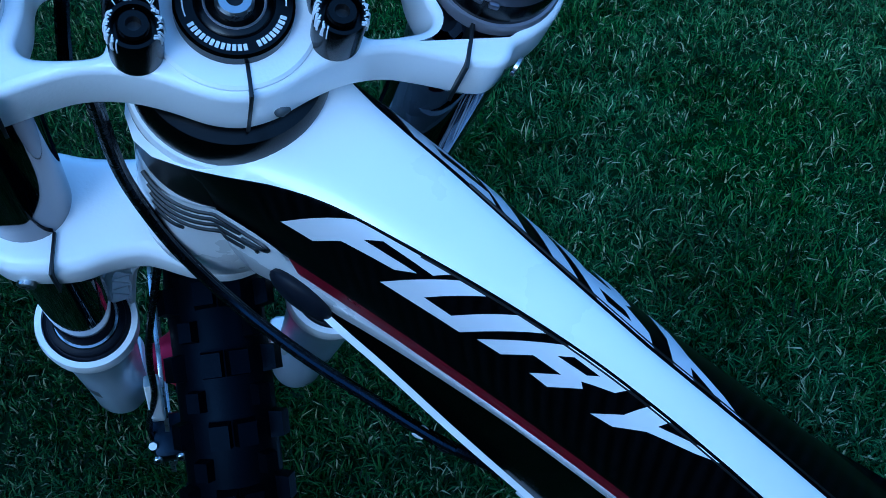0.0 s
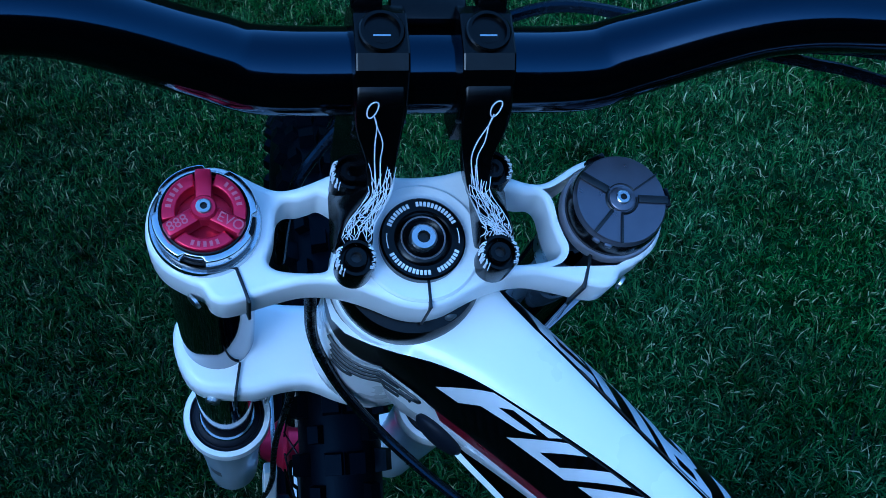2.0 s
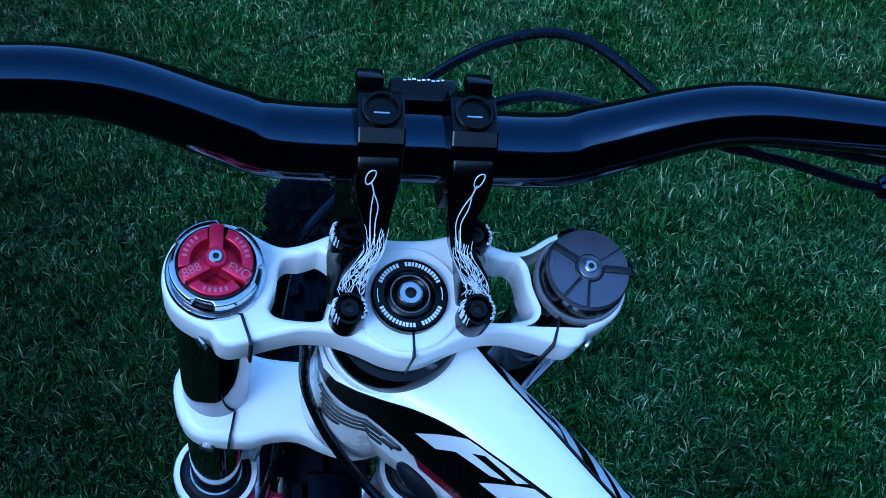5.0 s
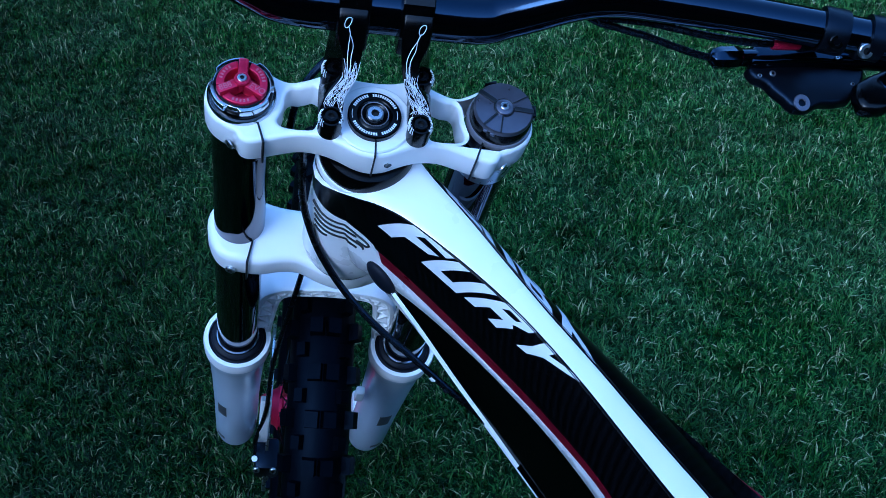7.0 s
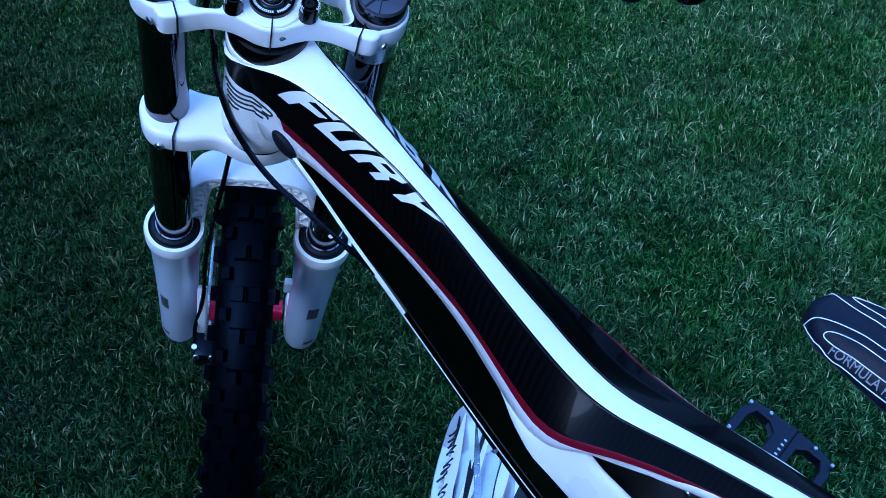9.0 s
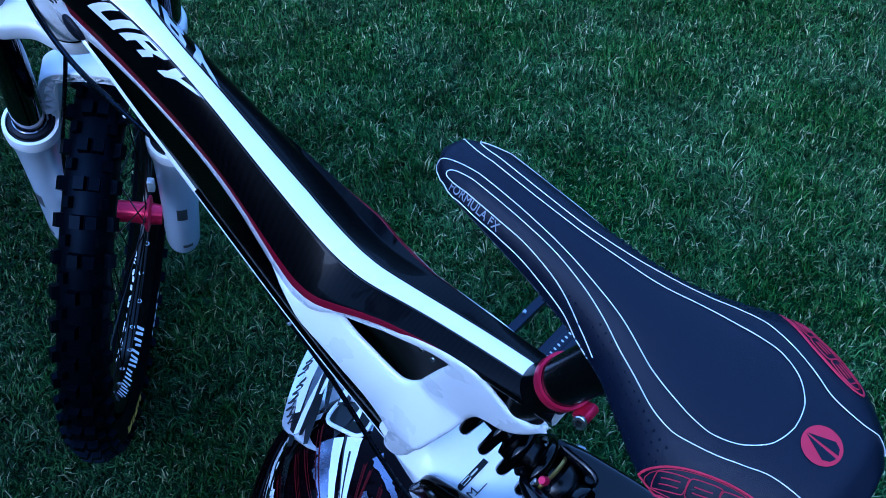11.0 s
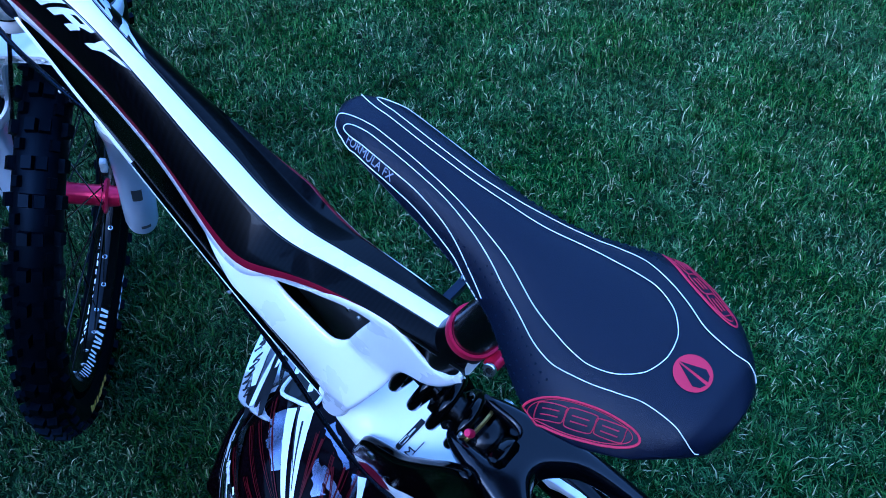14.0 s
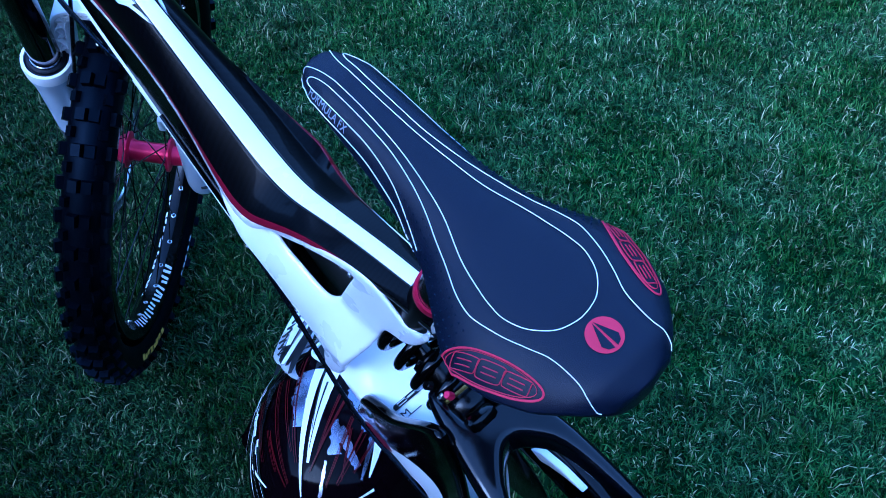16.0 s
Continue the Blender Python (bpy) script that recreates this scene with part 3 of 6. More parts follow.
    part("hub_boss", lathe([(0.0058, -0.002), (0.0058, 0.0002), (0.0052, 0.0006), (0.0, 0.0006)], 28, base=c), KNOB_GREY, knob)
    part("knob_screw", socket_bolt((c[0], c[1], 0.0002), (0, 0, 1), 0.0031, 0.0016), STEEL, knob, "small steel screw")
    # headset cap
    cap = part("headset_cap", lathe([(0.0178, -0.009), (0.0178, -0.0035), (0.0170, -0.0025), (0.0120, -0.0025), (0.0114, -0.0030), (0.0108, -0.0025), (0.0090, -0.0020), (0.0075, -0.0035), (0.0050, -0.0040)], 48, open_ends=True), BLACK_ANODISED, bike, "black headset top cap with printed ring", FORK)
    part("cap_ring", lathe([(0.0094, -0.0018), (0.0090, -0.0013), (0.0086, -0.0018)], 40, open_ends=True), GREY_ANODISED, cap, "thin grey ring")
    part("steerer_bolt", socket_bolt((0, 0, -0.0045), (0, 0, 1), 0.0058, 0.0042), STEEL, cap, "steel hexagon socket bolt")
    part("bolt_washer", lathe([(0.0056, -0.004), (0.0056, -0.0028), (0.0044, -0.0026)], 32, open_ends=True), GREY_ANODISED, cap)
    for start, span in ((205, 75), (290, 50), (25, 75), (110, 50)):
        n = int(span / 6)
        for k in range(n):
            a = radians(start + span * (k + 0.2) / n)
            part("print_bar", box((0.0011, 0.0020, 0.0003), (0.0148 * math.cos(a), 0.0148 * math.sin(a), -0.0024), (0, 0, math.degrees(a) - 90)), PINSTRIPE, cap)
    for a0, a1 in ((-10, 15), (170, 195)):
        bm = sweep([(0.0150 * math.cos(radians(a)), 0.0150 * math.sin(radians(a)), -0.0024) for a in np.linspace(a0, a1, 8)], 0.00025, 6)
        part("print_bar", bm, PINSTRIPE, cap)


build_crowns()
build_legs()
build_caps()


# ---- stem and bar
def build_stem():
    for s in (-1, 1):
        # rising arm with two feet
        side = [(-0.005, -0.004), (-0.004, 0.005), (0.000, 0.0095), (0.004, 0.0125), (0.010, 0.019), (0.022, 0.028), (0.030, 0.040), (0.036, 0.050), (0.050, 0.056), (0.064, 0.055), (0.074, 0.046), (0.077, 0.034),
                (0.072, 0.022), (0.060, 0.015), (0.048, 0.008), (0.040, 0.002), (0.040, -0.006), (0.020, -0.0075), (0.0, -0.0075)]
        side = [p[:2] for p in smooth_line([(a, b, 0) for a, b in side], 3, True)]

        def arm(a, b, c, s=s):
            k = min(1, max(0, (b + 0.002) / 0.045))
            k = k * k * (3 - 2 * k)
            centre = s * interp(k, [(0, 0.0295), (0.2, 0.0275), (0.5, 0.0195), (0.75, 0.0190), (1, 0.0205)])
            half = interp(k, [(0, 0.0080), (0.2, 0.0060), (0.5, 0.0046), (0.8, 0.0068), (1, 0.0095)])
            if a > 0.02 and b < 0.012:
                centre = s * 0.0275
            return Vector((centre + c * half, a, b))

        body = part("stem_arm", plate([side], -1, 1, 0.0015, arm, rise=0.16), BLACK_ANODISED, bike, "black direct-mount stem arm with white scribble print", FORK)
        # faceted clamp over the bar, split behind
        cu = s * 0.0200
        facets = [(0.0335, 0.020), (0.0335, 0.037), (0.0365, 0.0465), (0.0445, 0.0585), (0.0500, 0.0615), (0.0665, 0.0615), (0.0730, 0.0560), (0.0790, 0.0450), (0.0790, 0.0270), (0.0700, 0.0170), (0.0440, 0.0150)]
        part("bar_clamp", plate([facets], -0.0102, 0.0102, 0.0009, lambda a, b, c, cu=cu: Vector((cu + c, a, b)), steps=2), BLACK_ANODISED, body, "faceted black bar clamp", sharp=20)
        part("clamp_split", box((0.0206, 0.0012, 0.0010), (cu, 0.0336, 0.0372)), INK_AND_SHADE, body, "thin split of the clamp")
        part("bolt_well", lathe([(0.0086, -0.004), (0.0086, 0.0016), (0.0080, 0.0022), (0.0068, 0.0022), (0.0064, -0.001), (0.0, -0.001)], 28, base=(cu, 0.0585, 0.0615)), BLACK_ANODISED, body, "bolt well of the clamp")
        part("clamp_bolt", socket_bolt((cu, 0.0585, 0.0606), (0, 0.1, 1), 0.0046, 0.0008), BLACK_ANODISED, body, "black clamp bolt in its well")
        part("bolt_slot", box((0.0066, 0.0007, 0.0004), (cu, 0.0572, 0.0616)), STEEL, body, "thin bright slot of the bolt")
        part("clamp_lug", box((0.012, 0.009, 0.007), (cu + s * 0.004, 0.0765, 0.0560), (-30, 0, 0), 0.0015), BLACK_ANODISED, body)
        # foot bolts in raised cups
        for v, w in ((-0.0105, 0.0018), (0.0240, 0.0062)):
            uu = s * (0.0290 if v < 0 else 0.0290)
            cup = lathe([(0.0078, -0.017 if v < 0 else -0.021), (0.0080, -0.002), (0.0074, 0.0), (0.0062, 0.0), (0.0058, -0.004), (0.0, -0.004)], 28, base=(uu, v, w + 0.006))
            part("bolt_cup", cup, BLACK_ANODISED, body, "black foot of the stem")
            part("foot_bolt", socket_bolt((uu, v, w + 0.0025), (0, 0, 1), 0.0048, 0.0040), BLACK_ANODISED, body, "black hexagon bolt")
            # worn white hatching on both shoulders of the foot
            for j in range(30):
                a0 = (-0.75 + 0.105 * (j // 2)) if j % 2 else (math.pi + 0.75 - 0.105 * (j // 2))
                slant = 0.10 + 0.12 * math.sin(j * 2.3)
                r0, r1 = 0.0064 + 0.0004 * (j % 3), 0.0079 + 0.0002 * (j % 2)
                dash = [(uu + r * math.cos(a0 + q), v + r * math.sin(a0 + q), w + h) for r, q, h in ((r0, 0.0, 0.0062), ((r0 + r1) / 2, slant / 2, 0.0060), (r1, slant, 0.0044), (r1 + 0.0001, slant * 1.2, 0.0018))]
                part("scribble", sweep(dash, 0.00026 + 0.0001 * (j % 3), 5), PINSTRIPE, body, "worn white print dash")
        # scribbled print: random loops on the rear face
        rng = random.Random(5 + s)
        face = smooth_line([(-0.0046, 0.0045, 0), (-0.0015, 0.0092, 0), (0.0035, 0.0132, 0), (0.010, 0.0197, 0), (0.022, 0.0287, 0), (0.0302, 0.0407, 0), (0.036, 0.0507, 0)], 8)

        def on_face(k, c, s=s):
            i = min(len(face) - 2, max(0, int(k * (len(face) - 1))))
            f = k * (len(face) - 1) - i
            p = face[i].lerp(face[i + 1], f)
            q = arm(p.x, p.y, c, s)
            t = face[i + 1] - face[i]
            nrm = Vector((0, -t.y, t.x)).normalized()
            return q + nrm * 0.0004

        for j in range(64):
            k, c, top = rng.uniform(0.03, 0.50), rng.uniform(-0.9, 0.9), rng.uniform(0.46, 0.70)
            pts = []
            dk, dc = rng.uniform(0.020, 0.042), rng.uniform(-0.14, 0.14)
            for q in range(9):
                pts.append(on_face(max(0.02, k), max(-0.95, min(0.95, c))))
                if k + dk > top:
                    break
                k += dk
                c += dc
                dc += rng.uniform(-0.14, 0.14)
                dk += rng.uniform(-0.015, 0.012)
            if len(pts) > 2:
                part("scribble", sweep(smooth_line(pts, 3), 0.00016, 5), PINSTRIPE, body, "thin white scribble line")
        for c0 in (-0.35, 0.0):
            part("scribble", sweep(smooth_line([on_face(0.55, c0), on_face(0.66, c0 - 0.08), on_face(0.75, c0 + 0.12), on_face(0.84, 0.12 * s), on_face(0.90, 0.26 * s)], 4), 0.00028, 5), PINSTRIPE, body)
        loop = [on_face(0.940 + 0.055 * math.sin(a), 0.32 * s + 0.20 * math.cos(a) + 0.10 * math.sin(a)) for a in np.linspace(-1.5, 4.7, 20)]
        part("scribble", sweep(loop, 0.0003, 5), PINSTRIPE, body, "thin white loop line")
    bridge = part("stem_bridge", box((0.030, 0.012, 0.010), (0, 0.0735, 0.0505), (0, 0, 0), 0.002), BLACK_ANODISED, bike, "black front bridge of the stem", FORK)
    for j in range(9):
        part("print_bar", box((0.0015, 0.0007, 0.0003), (-0.0085 + 0.0021 * j, 0.0775 + 0.0003 * (j % 3), 0.0556), (0, 0, 0)), PINSTRIPE, bridge, "small pale printed bar")


def build_bar():
    line = [(-0.42, 0.020, 0.092), (-0.30, 0.040, 0.083), (-0.19, 0.056, 0.074), (-0.135, 0.062, 0.066), (-0.085, 0.059, 0.044), (-0.06, 0.056, 0.037), (0, 0.056, 0.037), (0.06, 0.056, 0.037), (0.085, 0.059, 0.044), (0.135, 0.062, 0.066), (0.19, 0.056, 0.074), (0.30, 0.040, 0.083), (0.42, 0.020, 0.092)]
    pts = smooth_line(line, 8)
    rad = [interp(abs(p.x), [(0, 0.0172), (0.062, 0.0172), (0.13, 0.0145), (0.22, 0.0125), (0.42, 0.012)]) for p in pts]
    bar = part("handlebar", sweep(pts, rad, 32), BAR_BLACK, bike, "satin black riser handlebar", FORK)
    for s in (-1, 1):
        grip = sweep(smooth_line([(s * 0.335, 0.0345, 0.0857), (s * 0.42, 0.020, 0.092)], 8), 0.0175, 20)
        part("grip", grip, BLACK_PLASTIC, bar, "black rubber grip")
        # brake and shift clamps with their levers
        at = Vector((s * 0.285, 0.0422, 0.0818))
        axis = Vector((s * 0.98, -0.17, 0.08))

        def v(x, y, z, s=s):
            return Vector((s * x, y, z))

        def slab(name, outline, low, high, edge, owner, label, mat=BAR_BLACK):
            loop = [p[:2] for p in smooth_line([(x, y, 0) for x, y in outline], 2, True)]
            return part(name, plate([loop], low, high, edge, lambda a, b, c: v(a, b, c)), mat, owner, label)

        clamp = lathe([(0.0124, -0.008), (0.0146, -0.008), (0.0150, -0.006), (0.0150, 0.006), (0.0146, 0.008), (0.0124, 0.008)], 28, base=at, axis=axis, open_ends=True)
        lever = part("brake_lever", clamp, BLACK_PLASTIC, bike, "black brake lever clamped below the bar", FORK)
        part("shifter_clamp", lathe([(0.0122, -0.005), (0.0148, -0.005), (0.0148, 0.005), (0.0122, 0.005)], 28, base=v(0.312, 0.0383, 0.0840), axis=axis, open_ends=True), BLACK_PLASTIC, lever, "black shifter clamp")
        lug = part("clamp_lug", box((0.013, 0.020, 0.008), v(0.2835, 0.0350, 0.0850), (45, 0, 0), 0.0035), BLACK_PLASTIC, lever, "black clamp lug")
        part("clamp_bolt", socket_bolt(v(0.2830, 0.0305, 0.0865), (0, -0.7, 0.7), 0.0050, 0.003), BLACK_ANODISED, lug, "black clamp bolt")
        part("shifter_lug", box((0.012, 0.018, 0.010), v(0.3040, 0.0330, 0.0820), (45, 0, 0), 0.003), BLACK_PLASTIC, lever, "black shifter lug")
        part("clamp_bolt", socket_bolt(v(0.3035, 0.0270, 0.0850), (0, -0.7, 0.7), 0.0050, 0.003), STEEL, lever, "bright clamp bolt")
        slab("master_cylinder", [(0.246, 0.037), (0.248, 0.0510), (0.270, 0.0550), (0.294, 0.058), (0.314, 0.060), (0.314, 0.046), (0.292, 0.043), (0.268, 0.040)], 0.036, 0.048, 0.0035, lever, "faceted black master cylinder body")
        slab("shifter_pod", [(0.246, 0.038), (0.255, 0.043), (0.290, 0.055), (0.330, 0.057), (0.331, 0.039), (0.317, 0.019), (0.296, 0.015), (0.288, 0.010), (0.276, 0.009), (0.269, 0.016), (0.262, 0.022), (0.258, 0.027), (0.250, 0.030)], 0.030, 0.0405, 0.0035, lever, "black shifter pod with rounded nose", BLACK_PLASTIC)
        part("ferrule", sweep(smooth_line([v(0.2165, 0.0380, 0.045), v(0.221, 0.039, 0.045), v(0.230, 0.0405, 0.0445), v(0.2385, 0.0425, 0.044)], 3), [0.0035, 0.0050, 0.0062, 0.0070] + [0.0076] * 5 + [0.0068], 8), BAR_BLACK, lever, "black hose ferrule")
        part("neck", sweep([v(0.237, 0.0420, 0.044), v(0.250, 0.0450, 0.042)], 0.0062, 16), BAR_BLACK, lever, "black hose neck")
        part("pivot_washer", lathe([(0.0024, 0.0), (0.0056, 0.0), (0.0060, 0.0008), (0.0056, 0.0014), (0.0028, 0.0014), (0.0024, 0.0006)], 28, base=v(0.281, 0.0135, 0.0398), axis=(0, -0.25, 0.97), open_ends=True), KNOB_GREY, lever, "grey pivot washer")
        for x, y, z, r in ((0.2630, 0.0345, 0.0400, 0.0022), (0.2535, 0.0320, 0.0396, 0.0015), (0.3210, 0.0330, 0.0396, 0.0015), (0.3080, 0.0475, 0.0478, 0.0015)):
            part("screw", socket_bolt(v(x, y, z), (0, -0.25, 0.97), r, 0.0014), STEEL, lever, "tiny bright screw")
        slab("shift_paddle", [(0.317, 0.026), (0.338, 0.039), (0.357, 0.047), (0.360, 0.036), (0.347, 0.024), (0.340, 0.009), (0.328, 0.005), (0.317, 0.007)], 0.040, 0.053, 0.005, lever, "black shift paddle", BLACK_ANODISED)
        part("paddle_pad", box((0.024, 0.012, 0.004), v(0.344, 0.0320, 0.0535), (12, -8 * s, 35 * s), 0.0018), BAR_BLACK, lever, "glossy pad of the shift paddle")
        blade = sweep(smooth_line([v(0.300, 0.0500, 0.041), v(0.327, 0.0510, 0.043), v(0.356, 0.0510, 0.044), v(0.411, 0.0460, 0.046)], 5), [0.008] * 6 + [0.0065] * 10, 12, flat=0.7)
        part("lever_blade", blade, BAR_BLACK, lever, "black lever blade")
        part("hose_collar", lathe([(0.0042, 0), (0.0046, 0.002), (0.0046, 0.017), (0.0042, 0.019)], 16, base=v(0.2550, 0.0445, 0.0600), axis=(s, 0.1, 0)), RED_ANODISED, lever, "red anodised hose collar")
        part("hose_stop", sweep([v(0.274, 0.0460, 0.060), v(0.296, 0.0530, 0.058)], 0.0055, 14), BLACK_PLASTIC, lever, "black hose stop")
    # hoses
    for name, pts, r in (("brake_hose", [(0.258, 0.0445, 0.060), (0.241, 0.0440, 0.059), (0.211, 0.0470, 0.057), (0.175, 0.0560, 0.052), (0.138, 0.0610, 0.046), (0.114, 0.0640, 0.043), (0.085, 0.083, 0.034), (0.05, 0.092, 0.020), (0.0, 0.080, -0.01), (-0.045, 0.045, -0.04), (-0.055, 0.02, -0.09)], 0.0027),
                         ("gear_cable", [(0.219, 0.0385, 0.045), (0.207, 0.0405, 0.045), (0.191, 0.0450, 0.045), (0.172, 0.0510, 0.045), (0.157, 0.0550, 0.044), (0.132, 0.0640, 0.044), (0.08, 0.105, 0.052), (0.04, 0.11, 0.04), (0.0, 0.10, 0.0), (-0.03, 0.07, -0.05)], 0.0025),
                         ("front_hose", [(-0.262, 0.0515, 0.060), (-0.19, 0.055, 0.050), (-0.10, 0.09, 0.02), (-0.02, 0.085, -0.05), (-0.015, 0.06, -0.2), (-0.03, 0.03, -0.35), (-0.048, -0.005, -0.50), (-0.051, -0.028, -0.60), (-0.060, -0.040, -0.68), (-0.060, -0.050, -0.72)], 0.0027)):
        part(name, sweep(smooth_line(pts, 8), r, 10), HOSE, bike, "thin black hose", FORK)


build_stem()
build_bar()


# ---- wheels
def build_wheel(prefix, centre, axle, at, knobs, hub_mat, radius=0.374):
    """Rim, tyre with knobs, hub and spokes round an axle through centre."""
    axle = Vector(axle).normalized()
    centre = Vector(centre)
    basis = Matrix.Identity(4)
    y = Vector((0, 0, 1))
    x = y.cross(axle)
    for i, v in enumerate((x, y, axle)):
        basis.col[i][:3] = v
    here = at @ Matrix.Translation(centre * K) @ basis
    body = radius - 0.007
    prof = []
    for a in np.linspace(-2.45, 2.45, 19):
        prof.append((body - 0.030 + 0.030 * math.cos(a), 0.0325 * math.sin(a)))
    tyre = part(prefix + "_tyre", lathe(prof, 96, open_ends=True), RUBBER, bike, "black knobbly downhill tyre", here)
    rim_prof = [(0.305, -0.019), (0.303, -0.021), (0.2885, -0.0125), (0.279, -0.006), (0.2765, 0.002), (0.2765, 0.010), (0.287, 0.0225), (0.303, 0.023), (0.305, 0.019)]
    rim = part(prefix + "_rim", lathe(rim_prof, 96, open_ends=True), BLACK_ANODISED, bike, "black rim with worn white print", here)
    hub = part(prefix + "_hub", lathe([(0.013, -0.058), (0.016, -0.054), (0.026, -0.036), (0.030, -0.034), (0.030, -0.030), (0.019, -0.027), (0.0165, -0.020), (0.0165, 0.022), (0.019, 0.030), (0.028, 0.033), (0.028, 0.037), (0.017, 0.040), (0.015, 0.056)], 32), hub_mat, bike, "red anodised hub" if hub_mat is RED_ANODISED else "black hub", here)
    me = None
    for k in range(32):
        a = 2 * math.pi * k / 32
        s = 1 if k % 2 else -1
        off = 0.42 * (1 if k % 4 < 2 else -1)
        if me is None:
            bm = sweep([(0.024, 0, 0), (0.279, 0, 0)], 0.0011, 6)
            sp = part("spoke", bm, BLACK_ANODISED, rim, "thin black spoke")
            me = sp.data
        else:
            sp = place("spoke", me, rim)
        p0 = Vector((0.026 * math.cos(a + off * 1.9), 0.026 * math.sin(a + off * 1.9), s * 0.033))
        p1 = Vector((0.2785 * math.cos(a), 0.2785 * math.sin(a), 0.006 + s * 0.002))
        d = (p1 - p0).normalized()
        q = Vector((1, 0, 0)).rotation_difference(d).to_matrix().to_4x4()
        local = Matrix.Translation((p0 - d * 0.024) * K) @ q
        sp.matrix_basis = local
    if knobs:
        meshes = {}
        n = 100
        for row in range(n):
            a = 2 * math.pi * row / n
            if row % 2 == 0:
                items = (("c", -0.0082, 0.0), ("c", 0.0082, 0.0), ("s", -0.0300, 0.0), ("s", 0.0300, 0.0))
            else:
                items = (("t", -0.0200, 0.0), ("t", 0.0200, 0.0))
            for kind, z, _ in items:
                key = (kind, z)
                tilt = {"c": 9, "t": 34, "s": 60}[kind] * (1 if z > 0 else -1)
                r = {"c": 0.3695, "t": 0.3625, "s": 0.3520}[kind]
                size = {"c": (0.0130, 0.0180, 0.0148), "t": (0.0115, 0.0150, 0.0110), "s": (0.0135, 0.0190, 0.0125)}[kind]
                if key not in meshes:
                    bm = bmesh.new()
                    bmesh.ops.create_cube(bm, size=1, matrix=Matrix.Diagonal((*size, 1)))
                    for v in bm.verts:
                        if v.co.x > 0:
                            v.co.y *= 0.86
                            v.co.z *= 0.84
                    bmesh.ops.transform(bm, matrix=Matrix.Translation((r, 0, z)) @ Matrix.Rotation(radians(-tilt), 4, "Y"), verts=bm.verts)
                    ob = part("tread_knob", bm, RUBBER, tyre, "rubber tread block")
                    meshes[key] = ob.data
                else:
                    ob = place("tread_knob", meshes[key], tyre)
                ob.matrix_basis = Matrix.Rotation(a, 4, "Z")
        # bright eyelets where the spokes meet the rim
        eyelet = None
        for k in range(32):
            if eyelet is None:
                ob = part("eyelet", lathe([(0.0042, 0.0), (0.0042, 0.0012), (0.0030, 0.0016), (0.0024, 0.0004)], 14, base=(0.2768, 0, 0), axis=(-1, 0, 0), open_ends=True), STEEL, rim, "small bright spoke eyelet")
                eyelet = ob.data
            else:
                ob = place("eyelet", eyelet, rim)
            ob.matrix_basis = Matrix.Rotation(2 * math.pi * k / 32, 4, "Z") @ Matrix.Translation((0, 0, (0.008 if k % 2 else 0.004) * K))
        part("brake_disc", plate([[(0.108 * math.cos(t), 0.108 * math.sin(t)) for t in np.linspace(0, 2 * math.pi, 60, endpoint=False)], [(0.09 * math.cos(t), 0.09 * math.sin(t)) for t in np.linspace(0, 2 * math.pi, 60, endpoint=False)]], -0.002, 0.002, 0.0004, lambda p, q, c: Vector((p, q, (-0.046) + c))), STEEL, hub, "thin steel brake disc")
    return tyre, rim, hub, here


def side_print(owner, mat, r0, r1, z0, z1, start, stop, count, duty, label, seed):
    """Printed bars along an arc on a cone from (r0, z0) to (r1, z1)."""
    rng = random.Random(seed)
    for k in range(count):
        a0 = start + (stop - start) * k / count
        a1 = a0 + (stop - start) / count * duty
        bm = bmesh.new()
        lean = rng.uniform(-0.012, 0.030)
        lo, hi = rng.choice(((0.0, 1.0), (0.0, 0.75), (0.25, 1.0), (0.0, 1.0)))
        rings = []
        for a in np.linspace(radians(a0), radians(a1), 4):
            rings.append([((r0 + (r1 - r0) * f) * math.cos(a + lean * f), (r0 + (r1 - r0) * f) * math.sin(a + lean * f), z0 + (z1 - z0) * f) for f in (lo, hi)])
        skin(bm, rings, closed=False, caps=False)
        part("print_bar", bm, mat, owner, label)


front_tyre, front_rim, front_hub, front_at = build_wheel("front", AXLE, (1, 0, 0), FORK, True, RED_ANODISED)
REAR_AXLE = (-0.95, 0, -0.70)
build_wheel("rear", REAR_AXLE, (0, -1, 0), FRAME, False, BLACK_ANODISED)

# brake caliper beside the left fork leg
cal = part("brake_caliper", box((0.030, 0.040, 0.05), (-0.045, -0.050, -0.735), (0, 0, 0), 0.006), BLACK_PLASTIC, bike, "black front brake caliper", FORK)
for dz, du in ((0.022, -0.012), (0.022, 0.008), (-0.018, 0.0)):
    part("caliper_bolt", socket_bolt((-0.045 + du, -0.070, -0.735 + dz), (0, -0.8, 0.5), 0.0042, 0.003), STEEL, cal, "small bright bolt")
part("banjo", lathe([(0.0036, 0), (0.0036, 0.009), (0.0, 0.009)], 16, base=(-0.060, -0.056, -0.715), axis=(0, -0.3, 1)), STEEL, cal)

